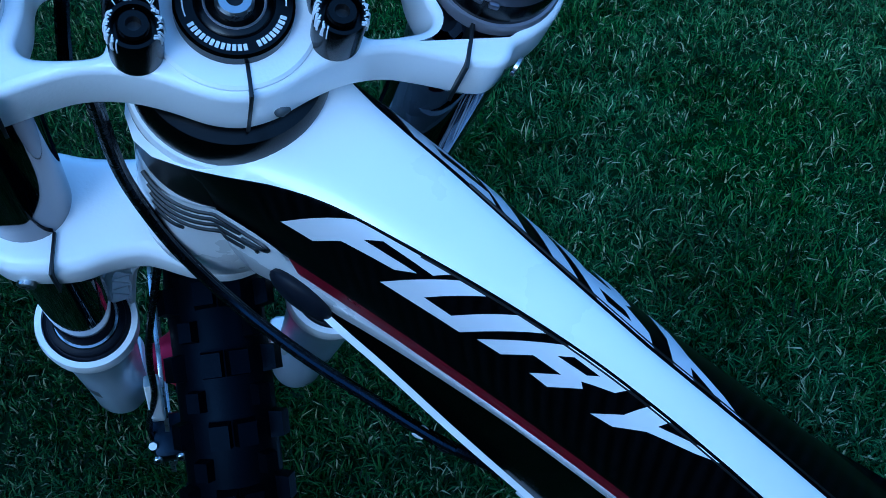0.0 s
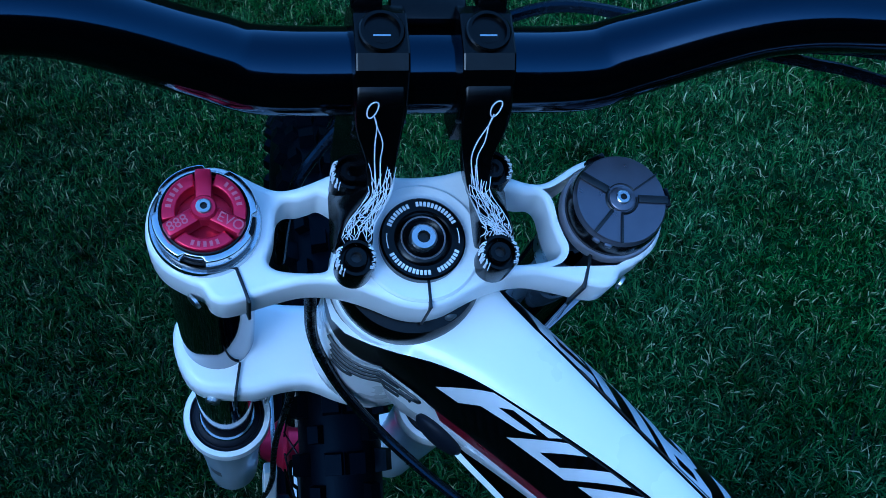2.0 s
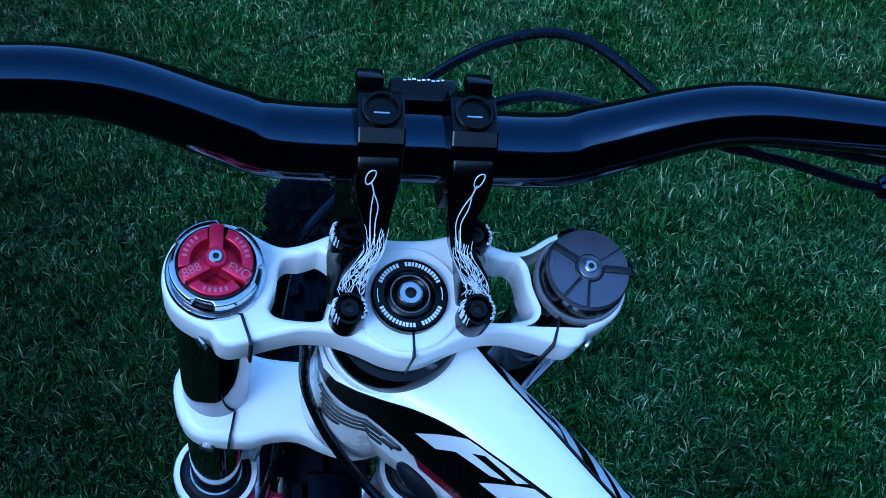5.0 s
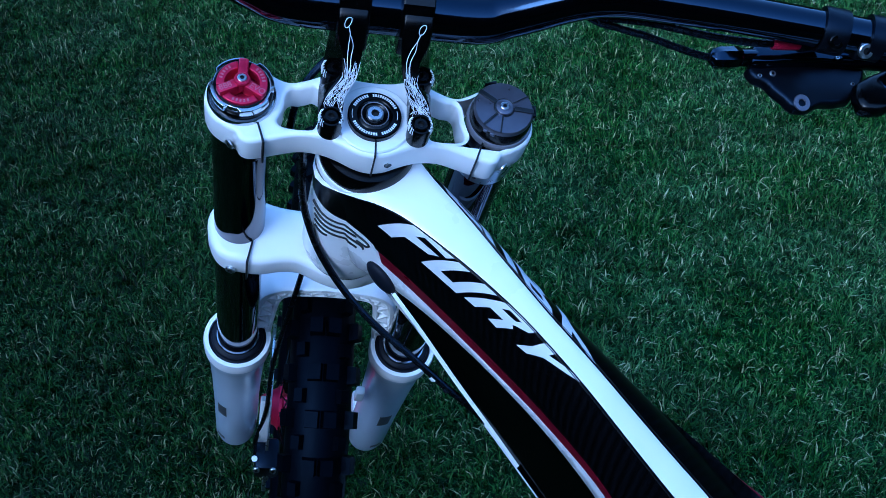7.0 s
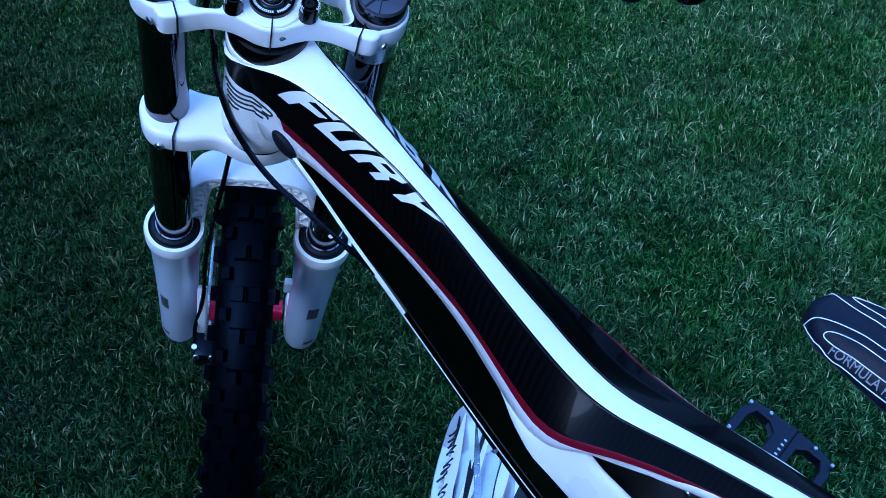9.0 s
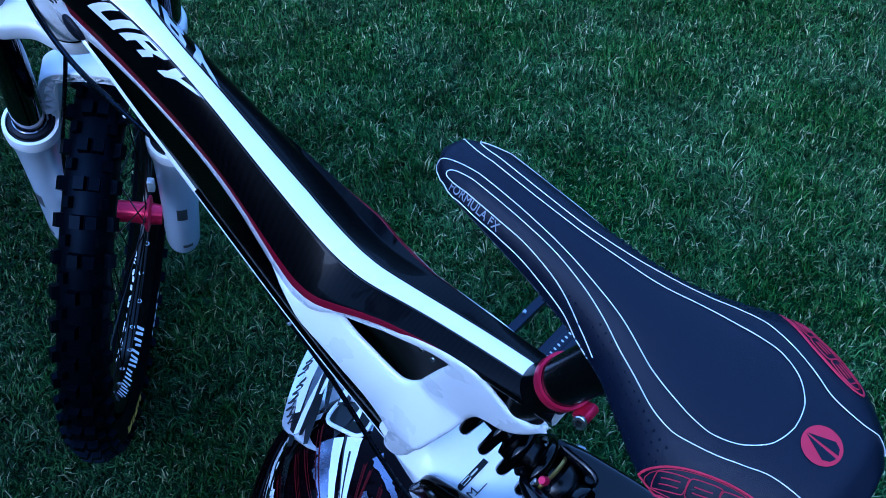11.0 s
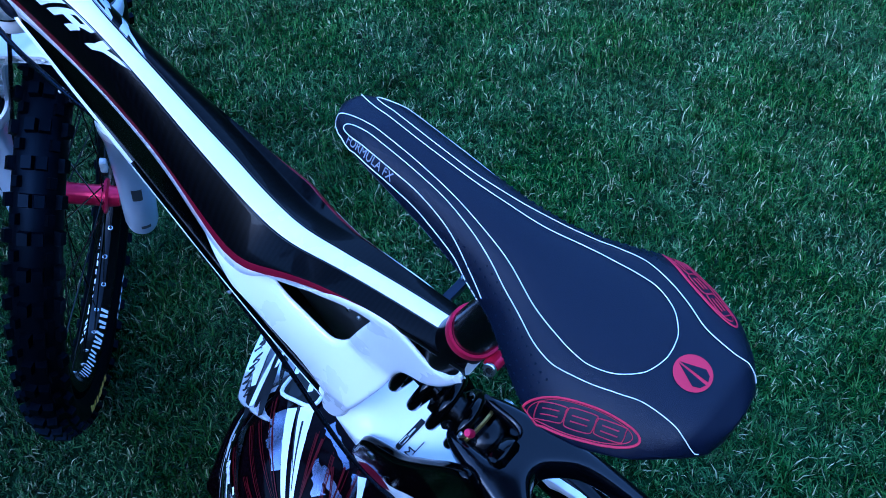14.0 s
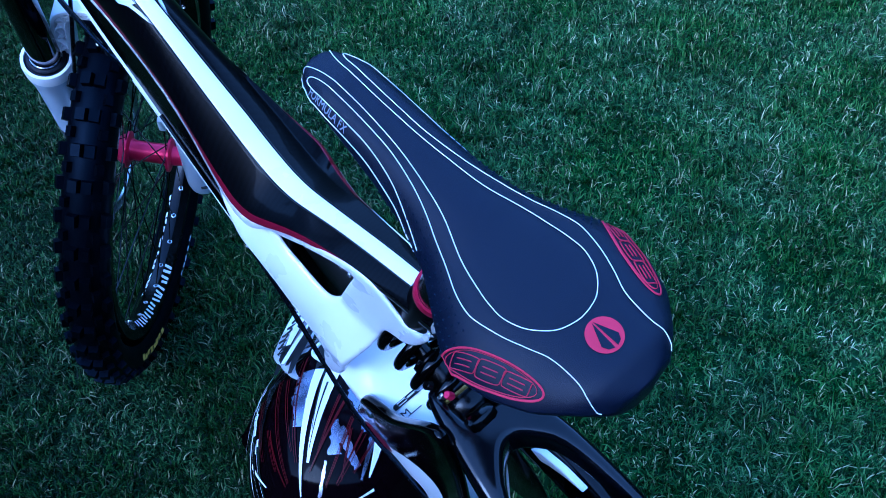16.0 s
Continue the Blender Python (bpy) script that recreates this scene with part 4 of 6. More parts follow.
# ---- front frame
TOP = [(-0.60, -0.244), (-0.545, -0.250), (-0.48, -0.255), (-0.42, -0.263), (-0.37, -0.272), (-0.335, -0.279), (-0.305, -0.275), (-0.27, -0.253), (-0.22, -0.206), (-0.17, -0.154), (-0.12, -0.112), (-0.07, -0.080), (-0.03, -0.060), (0.0, -0.052), (0.03, -0.048)]
STRIPE = [(-0.60, 0.0062), (-0.53, 0.0068), (-0.48, 0.0073), (-0.41, 0.0077), (-0.38, 0.0084), (-0.35, 0.0093), (-0.30, 0.0103), (-0.20, 0.0100), (-0.16, 0.0098), (-0.12, 0.0105), (-0.08, 0.0142), (-0.05, 0.0187), (-0.035, 0.0198), (-0.02, 0.0222), (-0.010, 0.0250), (0.004, 0.0325), (0.015, 0.0362), (0.03, 0.0380)]
RED_Z = [(-0.60, -0.258), (-0.50, -0.262), (-0.44, -0.265), (-0.385, -0.273), (-0.33, -0.291), (-0.30, -0.299), (-0.276, -0.294), (-0.252, -0.268), (-0.193, -0.211), (-0.14, -0.179), (-0.09, -0.1526), (-0.0456, -0.1255), (-0.02, -0.113), (0.0, -0.106), (0.03, -0.095)]
RED_Y = [(-0.60, 0.020), (-0.50, 0.0225), (-0.44, 0.026), (-0.385, 0.031), (-0.35, 0.0345), (-0.325, 0.038), (-0.30, 0.044), (-0.276, 0.046), (-0.25, 0.043), (-0.193, 0.0345), (-0.14, 0.0305), (-0.09, 0.0290), (-0.0456, 0.0300), (0.0, 0.0306), (0.03, 0.030)]
FLARE = [(-0.60, 0.0005), (-0.335, 0.0005), (-0.318, 0.001), (-0.30, 0.002), (-0.27, 0.005), (-0.24, 0.0035), (-0.20, 0.0012), (-0.16, 0.0003), (0.03, 0.0003)]
EDGE_Z = [(-0.60, -0.268), (-0.50, -0.270), (-0.44, -0.2715), (-0.385, -0.2805), (-0.345, -0.2925), (-0.325, -0.3000), (-0.305, -0.3140), (-0.285, -0.324), (-0.254, -0.310), (-0.186, -0.240), (-0.14, -0.205), (-0.09, -0.176), (-0.0456, -0.154), (-0.01, -0.144), (0.03, -0.150)]


def smooth_table(table):
    xs = [r[0] for r in table]

    def at(x):
        d = 0.012
        return sum(float(np.interp(x + k * d, xs, [r[1] for r in table])) * w for k, w in ((-2, 0.1), (-1, 0.2), (0, 0.4), (1, 0.2), (2, 0.1)))
    return at


top_z, stripe_y, red_z, red_y, edge_z = (smooth_table(t) for t in (TOP, STRIPE, RED_Z, RED_Y, EDGE_Z))


def shoulder(x):
    return 0.0015 + 0.16 * max(0.0, stripe_y(x) - 0.020)


def narrow(x):
    """How much less wide the white stripe is on the right of the tube."""
    return interp(x, [(-0.60, 0.0), (-0.25, 0.0), (-0.19, 0.0035), (-0.13, 0.006), (0.0, 0.006), (0.02, 0.005), (0.03, 0.003)])


def flank(x, f, out=0.0, side=1):
    """A point of the left flank between the stripe (f = 0) and the red line (f = 1), proud by out."""
    y0, z0, y1, z1 = stripe_y(x) - (narrow(x) if side < 0 else 0.0), top_z(x) - shoulder(x), red_y(x), red_z(x)
    a = math.pi / 2 * f
    q = interp(x, [(-0.60, 0.40), (-0.46, 0.28), (-0.40, 0.16), (-0.36, 0.10), (-0.31, 0.09), (-0.28, 0.13), (-0.24, 0.30), (-0.20, 0.50), (-0.16, 0.62), (-0.12, 0.65), (0.03, 0.65)])
    y = y0 + (y1 - y0) * ((1 - q) * f + q * math.sin(a))
    z = z0 + (z1 - z0) * ((1 - q) * f + q * (1 - math.cos(a)))
    n = Vector((0, 0.5 + 0.5 * f, 0.9 - 0.7 * f)).normalized()
    return Vector((x, y, z)) + n * out


def build_top_tube():
    bm = bmesh.new()
    xs = [0.058, 0.050, 0.040] + list(np.linspace(0.03, -0.56, 90))
    rings = []
    for x in xs:
        sy, tz = stripe_y(x), top_z(x)
        left = [(0.0, tz), (sy * 0.55, tz - 0.25 * shoulder(x)), (sy, tz - shoulder(x))]
        left += [tuple(flank(x, f)[1:]) for f in (0.12, 0.28, 0.45, 0.62, 0.8, 0.93)]
        ry, rz, ez, flare = red_y(x), red_z(x), edge_z(x), interp(x, FLARE)
        thin = interp(x, [(-0.60, 0.1), (-0.46, 0.12), (-0.40, 0.55), (-0.27, 0.65), (-0.22, 1.2), (-0.18, 1.55), (-0.05, 1.55), (0.03, 1.3)])
        kick = interp(x, [(-0.60, 0.0), (-0.46, 0.0), (-0.40, 0.0025), (-0.34, 0.0045), (-0.27, 0.0045), (-0.22, 0.0012), (-0.18, 0.0), (0.03, 0.0)])
        left += [(ry, rz), (ry + 0.6 * kick, rz - 0.0045 * thin), (ry + kick, rz - 0.0092 * thin), (ry + max(kick, flare * 0.85), rz * 0.4 + ez * 0.6), (ry + max(kick, flare), ez + 0.001), (ry - 0.004, ez - 0.003), (ry * 0.4, ez - 0.002)]
        right = list(left)
        push = interp(x, [(-0.38, 0.0), (-0.33, 0.005), (-0.285, 0.0085), (-0.25, 0.005), (-0.19, 0.0)])
        right[9:14] = [(y + push, z + 0.9 * push) for y, z in right[9:14]]
        right[1] = ((sy - narrow(x)) * 0.55, left[1][1])
        right[2] = (sy - narrow(x), left[2][1])
        right[3:9] = [tuple(flank(x, f, 0.0, -1)[1:]) for f in (0.12, 0.28, 0.45, 0.62, 0.8, 0.93)]
        full = left + [(-y, z) for y, z in reversed(right[1:])]
        tuck = interp(x, [(0.03, 1.0), (0.04, 0.93), (0.05, 0.74), (0.058, 0.46)])
        rings.append([(x, y * tuck, z) for y, z in full])
    skin(bm, rings)
    n = len(rings[0])
    bands = [0, 0, 1, 1, 1, 1, 1, 1, 1, 2, 2, 0, 0, 0, 3]
    full = bands + [3] + bands[::-1]
    bm.faces.ensure_lookup_table()
    for i, f in enumerate(bm.faces):
        if i < n * (len(xs) - 1):
            seg, k = divmod(i, n)
            m = full[k] if k < len(full) else 3
            if m == 2 and xs[seg] > -0.002:
                m = 0
            if xs[seg] < -0.462 and m in (0, 2) and 2 <= min(k, n - 1 - k):
                m = 1
            f.material_index = m
    main_frame = part("front_frame", bm, [WHITE, CARBON, RED, GLOSS_BLACK], bike, "white, black carbon and red striped frame tube", FRAME, sharp=75)
    # dark pinline beside the white stripe
    for s in (-1, 1):
        pts = [Vector((p.x, s * p.y, p.z)) for p in (flank(x, 0.05, 0.0003, s) for x in np.linspace(-0.06, -0.53, 60))]
        part("pinline", sweep(pts, 0.0005, 5), INK_AND_SHADE, main_frame)
    return main_frame


main_frame = build_top_tube()


def glyph(owner, loops, s):
    """A flat letter laid on a flank; loops in millimetres back along the tube and shares of the flank from the stripe down, s picks the flank."""
    bm = bmesh.new()
    edges = []
    for loop in loops:
        verts = [bm.verts.new((a, b * 60, 0)) for a, b in loop]
        edges += [bm.edges.new((p, q)) for p, q in zip(verts, verts[1:] + verts[:1])]
    bmesh.ops.triangle_fill(bm, use_beauty=True, use_dissolve=False, edges=edges)
    bmesh.ops.subdivide_edges(bm, edges=bm.edges[:], cuts=5, use_grid_fill=True)
    for v in bm.verts:
        p = flank(-v.co.x / 1000, v.co.y / 60, 0.0006, s)
        v.co = Vector((p.x, s * p.y, p.z))
    part("lettering", bm, PINSTRIPE, owner, "large slanted white letter")


# four slanted capitals of straight strokes
LETTERS = [
    [[(10.0, 0.51), (38.5, 0.04), (70.6, 0.05), (64.7, 0.18), (47.9, 0.12), (41.3, 0.23), (59.5, 0.25), (51.7, 0.35), (32.9, 0.38), (21.2, 0.55)]],
    [[(45.5, 0.56), (73.0, 0.07), (81.8, 0.07), (61.7, 0.44), (71.2, 0.45), (92.4, 0.06), (102.1, 0.06), (74.0, 0.55)]],
    [[(80.2, 0.51), (109.8, 0.03), (131.5, 0.03), (127.6, 0.15), (116.5, 0.26), (117.6, 0.31), (106.0, 0.5), (99.2, 0.49), (109.9, 0.32), (99.8, 0.32), (88.9, 0.5)], [(107.3, 0.19), (112.4, 0.1), (121.6, 0.11), (117.7, 0.18)]],
    [[(121.8, 0.46), (132.3, 0.27), (139.1, 0.03), (146.7, 0.03), (143.6, 0.15), (157.9, 0.03), (165.7, 0.03), (157.4, 0.12), (140.8, 0.26), (129.9, 0.43)]],
]
for loops in LETTERS:
    for s in (1, -1):
        glyph(main_frame, loops, s)


def build_head():
    ax = Vector((-0.425, 0, 0.905))
    prof = [(0.034, -0.199), (0.0362, -0.190), (0.0358, -0.15), (0.0345, -0.10), (0.0345, -0.095), (0.0345, -0.0600), (0.0352, -0.0575), (0.0352, -0.0545), (0.0346, -0.0525), (0.0330, -0.0522)]
    bm = lathe(prof, 48, axis=ax, mats=[0, 0, 0, 0, 1, 0, 0, 0, 0])
    head = part("head_tube", bm, [WHITE, CARBON], bike, "white and black head tube", FRAME)
    part("headset_cup", lathe([(0.0333, -0.056), (0.0336, -0.0495), (0.0328, -0.0410), (0.0312, -0.0380), (0.0240, -0.0365), (0.0225, -0.032), (0.0, -0.032)], 56, axis=ax, open_ends=True), BLACK_ANODISED, head, "black headset cup")
    part("headset_cup", lathe([(0.0, -0.205), (0.032, -0.205), (0.032, -0.198)], 48, axis=ax, open_ends=True), BLACK_ANODISED, head, "black headset cup")
    part("spacer", lathe([(0.0225, -0.034), (0.0225, -0.030)], 36, axis=ax, open_ends=True), BLACK_ANODISED, head)
    return head


head = build_head()


def build_wing():
    def cheek(x, z, out):
        ahead = abs(x + 0.47 * z)
        round_y = math.sqrt(max(0.0, 0.0349 ** 2 - min(0.0349, ahead * 0.9) ** 2))
        return Vector((x, max(round_y, interp(x, [(-0.05, 0.0325), (0.0, 0.0312), (0.03, 0.0308), (0.05, 0.022)])) + out, z))

    # white cheek with a rounded tip, over the black side
    top = [(-0.0030, -0.1050), (-0.0022, -0.1010), (0.0, -0.0990), (0.007, -0.0955), (0.022, -0.0920), (0.037, -0.0900), (0.046, -0.0895), (0.056, -0.0890), (0.066, -0.0890)]
    foot = [(-0.0030, -0.1055), (-0.0022, -0.1090), (0.0, -0.1110), (0.007, -0.1150), (0.022, -0.1200), (0.066, -0.1250)]
    bm = bmesh.new()
    rows = []
    for x in list(np.linspace(-0.0030, 0.004, 8)) + list(np.linspace(0.007, 0.066, 22)):
        z0, z1 = interp(x, top), interp(x, foot)
        rows.append([cheek(x, z0 + (z1 - z0) * k / 6, 0.0005) for k in range(7)])
    skin(bm, rows, closed=False, caps=False)
    part("cheek_panel", bm, WHITE, head, "white cheek of the head tube with a winged print", sharp=80)
    feathers = [
        [(0.056, -0.0860), (0.041, -0.0935), (0.019, -0.0985), (0.006, -0.1022), (0.0045, -0.1055), (0.009, -0.1080), (0.018, -0.1075)],
        [(0.056, -0.0930), (0.044, -0.1000), (0.028, -0.1030), (0.017, -0.1030)],
        [(0.058, -0.1000), (0.047, -0.1065), (0.028, -0.1100), (0.014, -0.1110), (0.0130, -0.1138)],
        [(0.060, -0.1070), (0.050, -0.1125), (0.036, -0.1160), (0.021, -0.1172)],
        [(0.062, -0.1140), (0.056, -0.1185), (0.050, -0.1190)]]
    for line in feathers:
        part("wing_line", sweep([cheek(p.x, p.y, 0.0009) for p in smooth_line([(x, z, 0) for x, z in line], 5)], 0.0009, 6), INK_AND_SHADE, head, "thin black curved feather line")


build_wing()


def build_down_tube():
    # stations: top of the flank, white ledge at its foot, belly
    upper = smooth_line([(0.022, 0.014, -0.128), (-0.012, 0.0265, -0.137), (-0.0456, 0.0285, -0.150), (-0.091, 0.028, -0.176), (-0.140, 0.029, -0.214), (-0.192, 0.032, -0.268), (-0.25, 0.037, -0.325), (-0.30, 0.038, -0.375), (-0.340, 0.039, -0.50), (-0.395, 0.039, -0.580), (-0.45, 0.039, -0.66)], 6)
    lower = smooth_line([(0.026, 0.0240, -0.132), (-0.008, 0.0345, -0.143), (-0.032, 0.0355, -0.172), (-0.062, 0.036, -0.216), (-0.10, 0.036, -0.266), (-0.145, 0.0365, -0.328), (-0.195, 0.037, -0.398), (-0.25, 0.0375, -0.465), (-0.31, 0.038, -0.525), (-0.375, 0.038, -0.60), (-0.44, 0.038, -0.72)], 6)
    belly = smooth_line([(0.09, 0, -0.200), (0.07, 0, -0.205), (0.03, 0, -0.225), (-0.02, 0, -0.262), (-0.07, 0, -0.310), (-0.12, 0, -0.370), (-0.17, 0, -0.435), (-0.225, 0, -0.50), (-0.29, 0, -0.56), (-0.36, 0, -0.64), (-0.44, 0, -0.745)], 6)
    bm = bmesh.new()
    rings = []
    for i, (u, l, q) in enumerate(zip(upper, lower, belly)):
        d = u - l
        ledge = interp(i, [(0, 1.3), (8, 1.2), (18, 0.8), (26, 0.10), (60, 0.10)])
        flat = Vector((l.x, l.y - 0.0025, l.z)) + d * 0.042 * ledge
        left = [Vector((u.x, 0, u.z)), u + Vector((0, -0.012, 0)), u + Vector((0, -0.004, 0)) - d * 0.03, u.lerp(flat, 0.35) + Vector((0, -0.003, 0)), u.lerp(flat, 0.7) + Vector((0, -0.002, 0)), flat, l, l + Vector((0, -0.001, -0.003)), l.lerp(q, 0.35) + Vector((0, 0.002, 0)), l.lerp(q, 0.75), q]
        rings.append([(p.x, p.y, p.z) for p in left] + [(p.x, -p.y, p.z) for p in reversed(left[1:-1])])
    skin(bm, rings)
    n = len(rings[0])
    for i, f in enumerate(bm.faces):
        if i < n * (len(rings) - 1):
            seg, k = divmod(i, n)
            k = min(k, n - 1 - k)
            f.material_index = 1 if (k == 5 and seg < 26) or (k == 6 and seg < 21) or (k == 7 and seg < 14) or (seg < 12 and k >= 5) or seg < 5 else 0
    tube = part("down_tube", bm, [GLOSS_BLACK, WHITE], bike, "deep black down tube with a white lower edge", FRAME, sharp=50)
    part("edge_line", sweep([l + Vector((0, 0.0004, -0.001)) for l in lower[22:56]], 0.0007, 6), PINSTRIPE, tube, "thin silver edge line")
    plug = bmesh.new()
    bmesh.ops.create_uvsphere(plug, u_segments=20, v_segments=12, radius=1, matrix=Matrix.LocRotScale((0.000, 0.0325, -0.137), Euler((0, radians(-49), 0)), (0.0155, 0.005, 0.0098)))
    part("rubber_plug", plug, SEAL, tube, "oval black rubber plug")
    hose = smooth_line([(0.038, 0.0375, -0.020), (0.047, 0.037, -0.041), (0.063, 0.037, -0.085), (0.068, 0.037, -0.120), (0.063, 0.038, -0.150), (0.045, 0.039, -0.179), (0.016, 0.040, -0.198), (-0.020, 0.040, -0.209), (-0.050, 0.038, -0.226), (-0.085, 0.030, -0.262), (-0.14, 0.030, -0.345), (-0.20, 0.036, -0.418), (-0.26, 0.041, -0.484), (-0.31, 0.047, -0.570), (-0.34, 0.050, -0.613), (-0.371, 0.050, -0.642), (-0.407, 0.050, -0.655), (-0.445, 0.050, -0.672), (-0.47, 0.050, -0.700), (-0.52, 0.050, -0.740)], 6)
    part("brake_hose", sweep(hose, 0.0029, 10), HOSE, bike, "black hose along the down tube", FRAME)
    hose2 = [p + Vector((-0.0035, 0.0015, 0.0052)) for p in hose[:50]]
    part("gear_cable", sweep(hose2, 0.0022, 10), HOSE, bike, "black gear cable housing", FRAME)
    for i, mat in ((47, CAST_WHITE), (49, SEAL), (67, STEEL), (74, BLACK_PLASTIC)):
        part("cable_clip", box((0.006, 0.006, 0.004), hose[i] + Vector((0.002, 0.001, 0.002)), (0, 40, 0), 0.001), mat, tube, "small cable clip")


build_down_tube()


def build_seat_section():
    # white strut and gusset below the slot
    loop = [(-0.205, -0.262), (-0.235, -0.290), (-0.262, -0.312), (-0.285, -0.312), (-0.310, -0.305), (-0.350, -0.292), (-0.400, -0.274), (-0.440, -0.266), (-0.470, -0.264), (-0.488, -0.268), (-0.503, -0.282), (-0.518, -0.293), (-0.538, -0.288), (-0.556, -0.270),
            (-0.555, -0.279), (-0.541, -0.300), (-0.520, -0.324), (-0.501, -0.3385), (-0.487, -0.3405), (-0.472, -0.347), (-0.456, -0.370), (-0.443, -0.392), (-0.426, -0.416), (-0.405, -0.446), (-0.386, -0.478), (-0.366, -0.498), (-0.351, -0.490), (-0.362, -0.460),
            (-0.369, -0.440), (-0.351, -0.403), (-0.324, -0.380), (-0.296, -0.357), (-0.268, -0.336), (-0.238, -0.306)]
    loop = [p[:2] for p in smooth_line([(a, b, 0) for a, b in loop], 4, True)]
    slot = [(-0.318, -0.3110), (-0.326, -0.3060), (-0.353, -0.2960), (-0.389, -0.2890), (-0.424, -0.2815), (-0.450, -0.2800), (-0.450, -0.2850), (-0.436, -0.3050), (-0.4145, -0.3370), (-0.4080, -0.3470), (-0.399, -0.3540), (-0.388, -0.3560), (-0.373, -0.3495), (-0.354, -0.3385), (-0.3346, -0.3270)]
    slot = [p[:2] for p in smooth_line([(a, b, 0) for a, b in slot], 4, True)]

    def wide(a, b, c):
        low = max(0.0, -0.317 + (a + 0.319) * 0.395 - b)
        w = interp(a, [(-0.60, 0.0256), (-0.50, 0.0252), (-0.44, 0.0285), (-0.385, 0.0345), (-0.32, 0.0400), (-0.275, 0.0445), (-0.25, 0.0415), (-0.235, 0.0375), (-0.20, 0.0280)])
        w = min(0.058, w + interp(a, [(-0.52, 0.0), (-0.44, 0.36), (-0.2, 0.36)]) * low)
        return Vector((a, c * w, b))

    bm = plate([loop, slot], 0.80, 1, 0.006, wide, steps=4, rise=0.095)
    plate([loop, slot], -1, -0.80, 0.006, wide, bm, steps=4, rise=0.095)
    gusset = part("seat_gusset", bm, WHITE, bike, "white hollow frame gusset with a long slot below the seat tube", FRAME)
    # black plate added in the hollow gusset in place of its inner shade
    shade_plate = [(-0.30, -0.33), (-0.33, -0.306), (-0.45, -0.280), (-0.49, -0.300), (-0.455, -0.355), (-0.42, -0.41), (-0.38, -0.43)]
    shade_plate = part("inner_shade", plate([shade_plate], -0.016, 0.016, 0.002, lambda a, b, c: Vector((a, c, b))), INK_AND_SHADE, gusset, "black plate for the shade inside the gusset")
    for a, b in ((-0.392, -0.300), (-0.405, -0.315), (-0.418, -0.318), (-0.352, -0.316)):
        part("inner_bolt", socket_bolt((a, 0.016, b), (0, 1, 0.2), 0.0026, 0.002), STEEL, shade_plate, "small steel bolt inside the frame")
    # lower cradle: a tray between the stays with chamfered sides
    stations = [(-0.334, -0.478, 0.024, 0.046, 0.012), (-0.356, -0.508, 0.021, 0.049, 0.013), (-0.376, -0.530, 0.023, 0.048, 0.013), (-0.395, -0.533, 0.032, 0.047, 0.010), (-0.410, -0.532, 0.039, 0.046, 0.005), (-0.450, -0.535, 0.038, 0.044, 0.005), (-0.480, -0.545, 0.036, 0.041, 0.005), (-0.505, -0.572, 0.034, 0.039, 0.005), (-0.512, -0.600, 0.032, 0.037, 0.005)]
    rings = []
    for x, z, crease, half, drop in stations:
        left = [(0.0, z), (crease * 0.6, z), (crease, z - 0.0006), (half - 0.002, z - drop), (half, z - drop - 0.004), (half - 0.004, z - drop - 0.050), (half - 0.012, z - drop - 0.110), (0.0, z - drop - 0.120)]
        rings.append([(x, y, h) for y, h in left] + [(x, -y, h) for y, h in reversed(left[1:-1])])
    bm = bmesh.new()
    skin(bm, rings)
    cradle = part("shock_cradle", bm, CAST_WHITE, bike, "white lower frame cradle behind the shock", FRAME, sharp=40)

    def on_cradle(x, y, z):
        """x runs across the bike to the right, y forwards, from the outer end of the label."""
        return Vector((-0.4310 + y, 0.0330 - x, interp(0.4310 - y, [(0.410, -0.532), (0.450, -0.535)]) + 0.0012 + z))
    badge = part("size_label", plate([[(0.0, 0.0005), (0.0005, 0.0), (0.042, 0.0), (0.042, 0.0068), (0.0025, 0.0068), (0.0, 0.0045)]], 0.0, 0.0006, 0.0002, on_cradle, steps=1), INK_AND_SHADE, cradle, "small dark label with a white outline mark")
    part("print_bar", sweep([on_cradle(a, b, 0.0008) for a, b in ((0.006, 0.0018), (0.017, 0.0018), (0.017, 0.0052), (0.006, 0.0052))], 0.0006, 5, loop=True), PINSTRIPE, badge, "white outline mark")
    part("print_bar", sweep([on_cradle(a, b, 0.0008) for a, b in ((0.019, 0.0035), (0.029, 0.0035))], 0.0010, 5), PINSTRIPE, badge, "white outline mark")
    part("lettering", words("M", 0.0125, 0.0002, lambda x, y, z: on_cradle(x * 1.1 + 0.006, y - 0.0098, z)), INK_AND_SHADE, cradle, "small black size letter")
    part("print_bar", sweep([on_cradle(0.006, -0.0140, 0), on_cradle(0.024, -0.0140, 0)], 0.0006, 5), DARK_LABEL, cradle, "thin grey printed line")
    return gusset


gusset = build_seat_section()


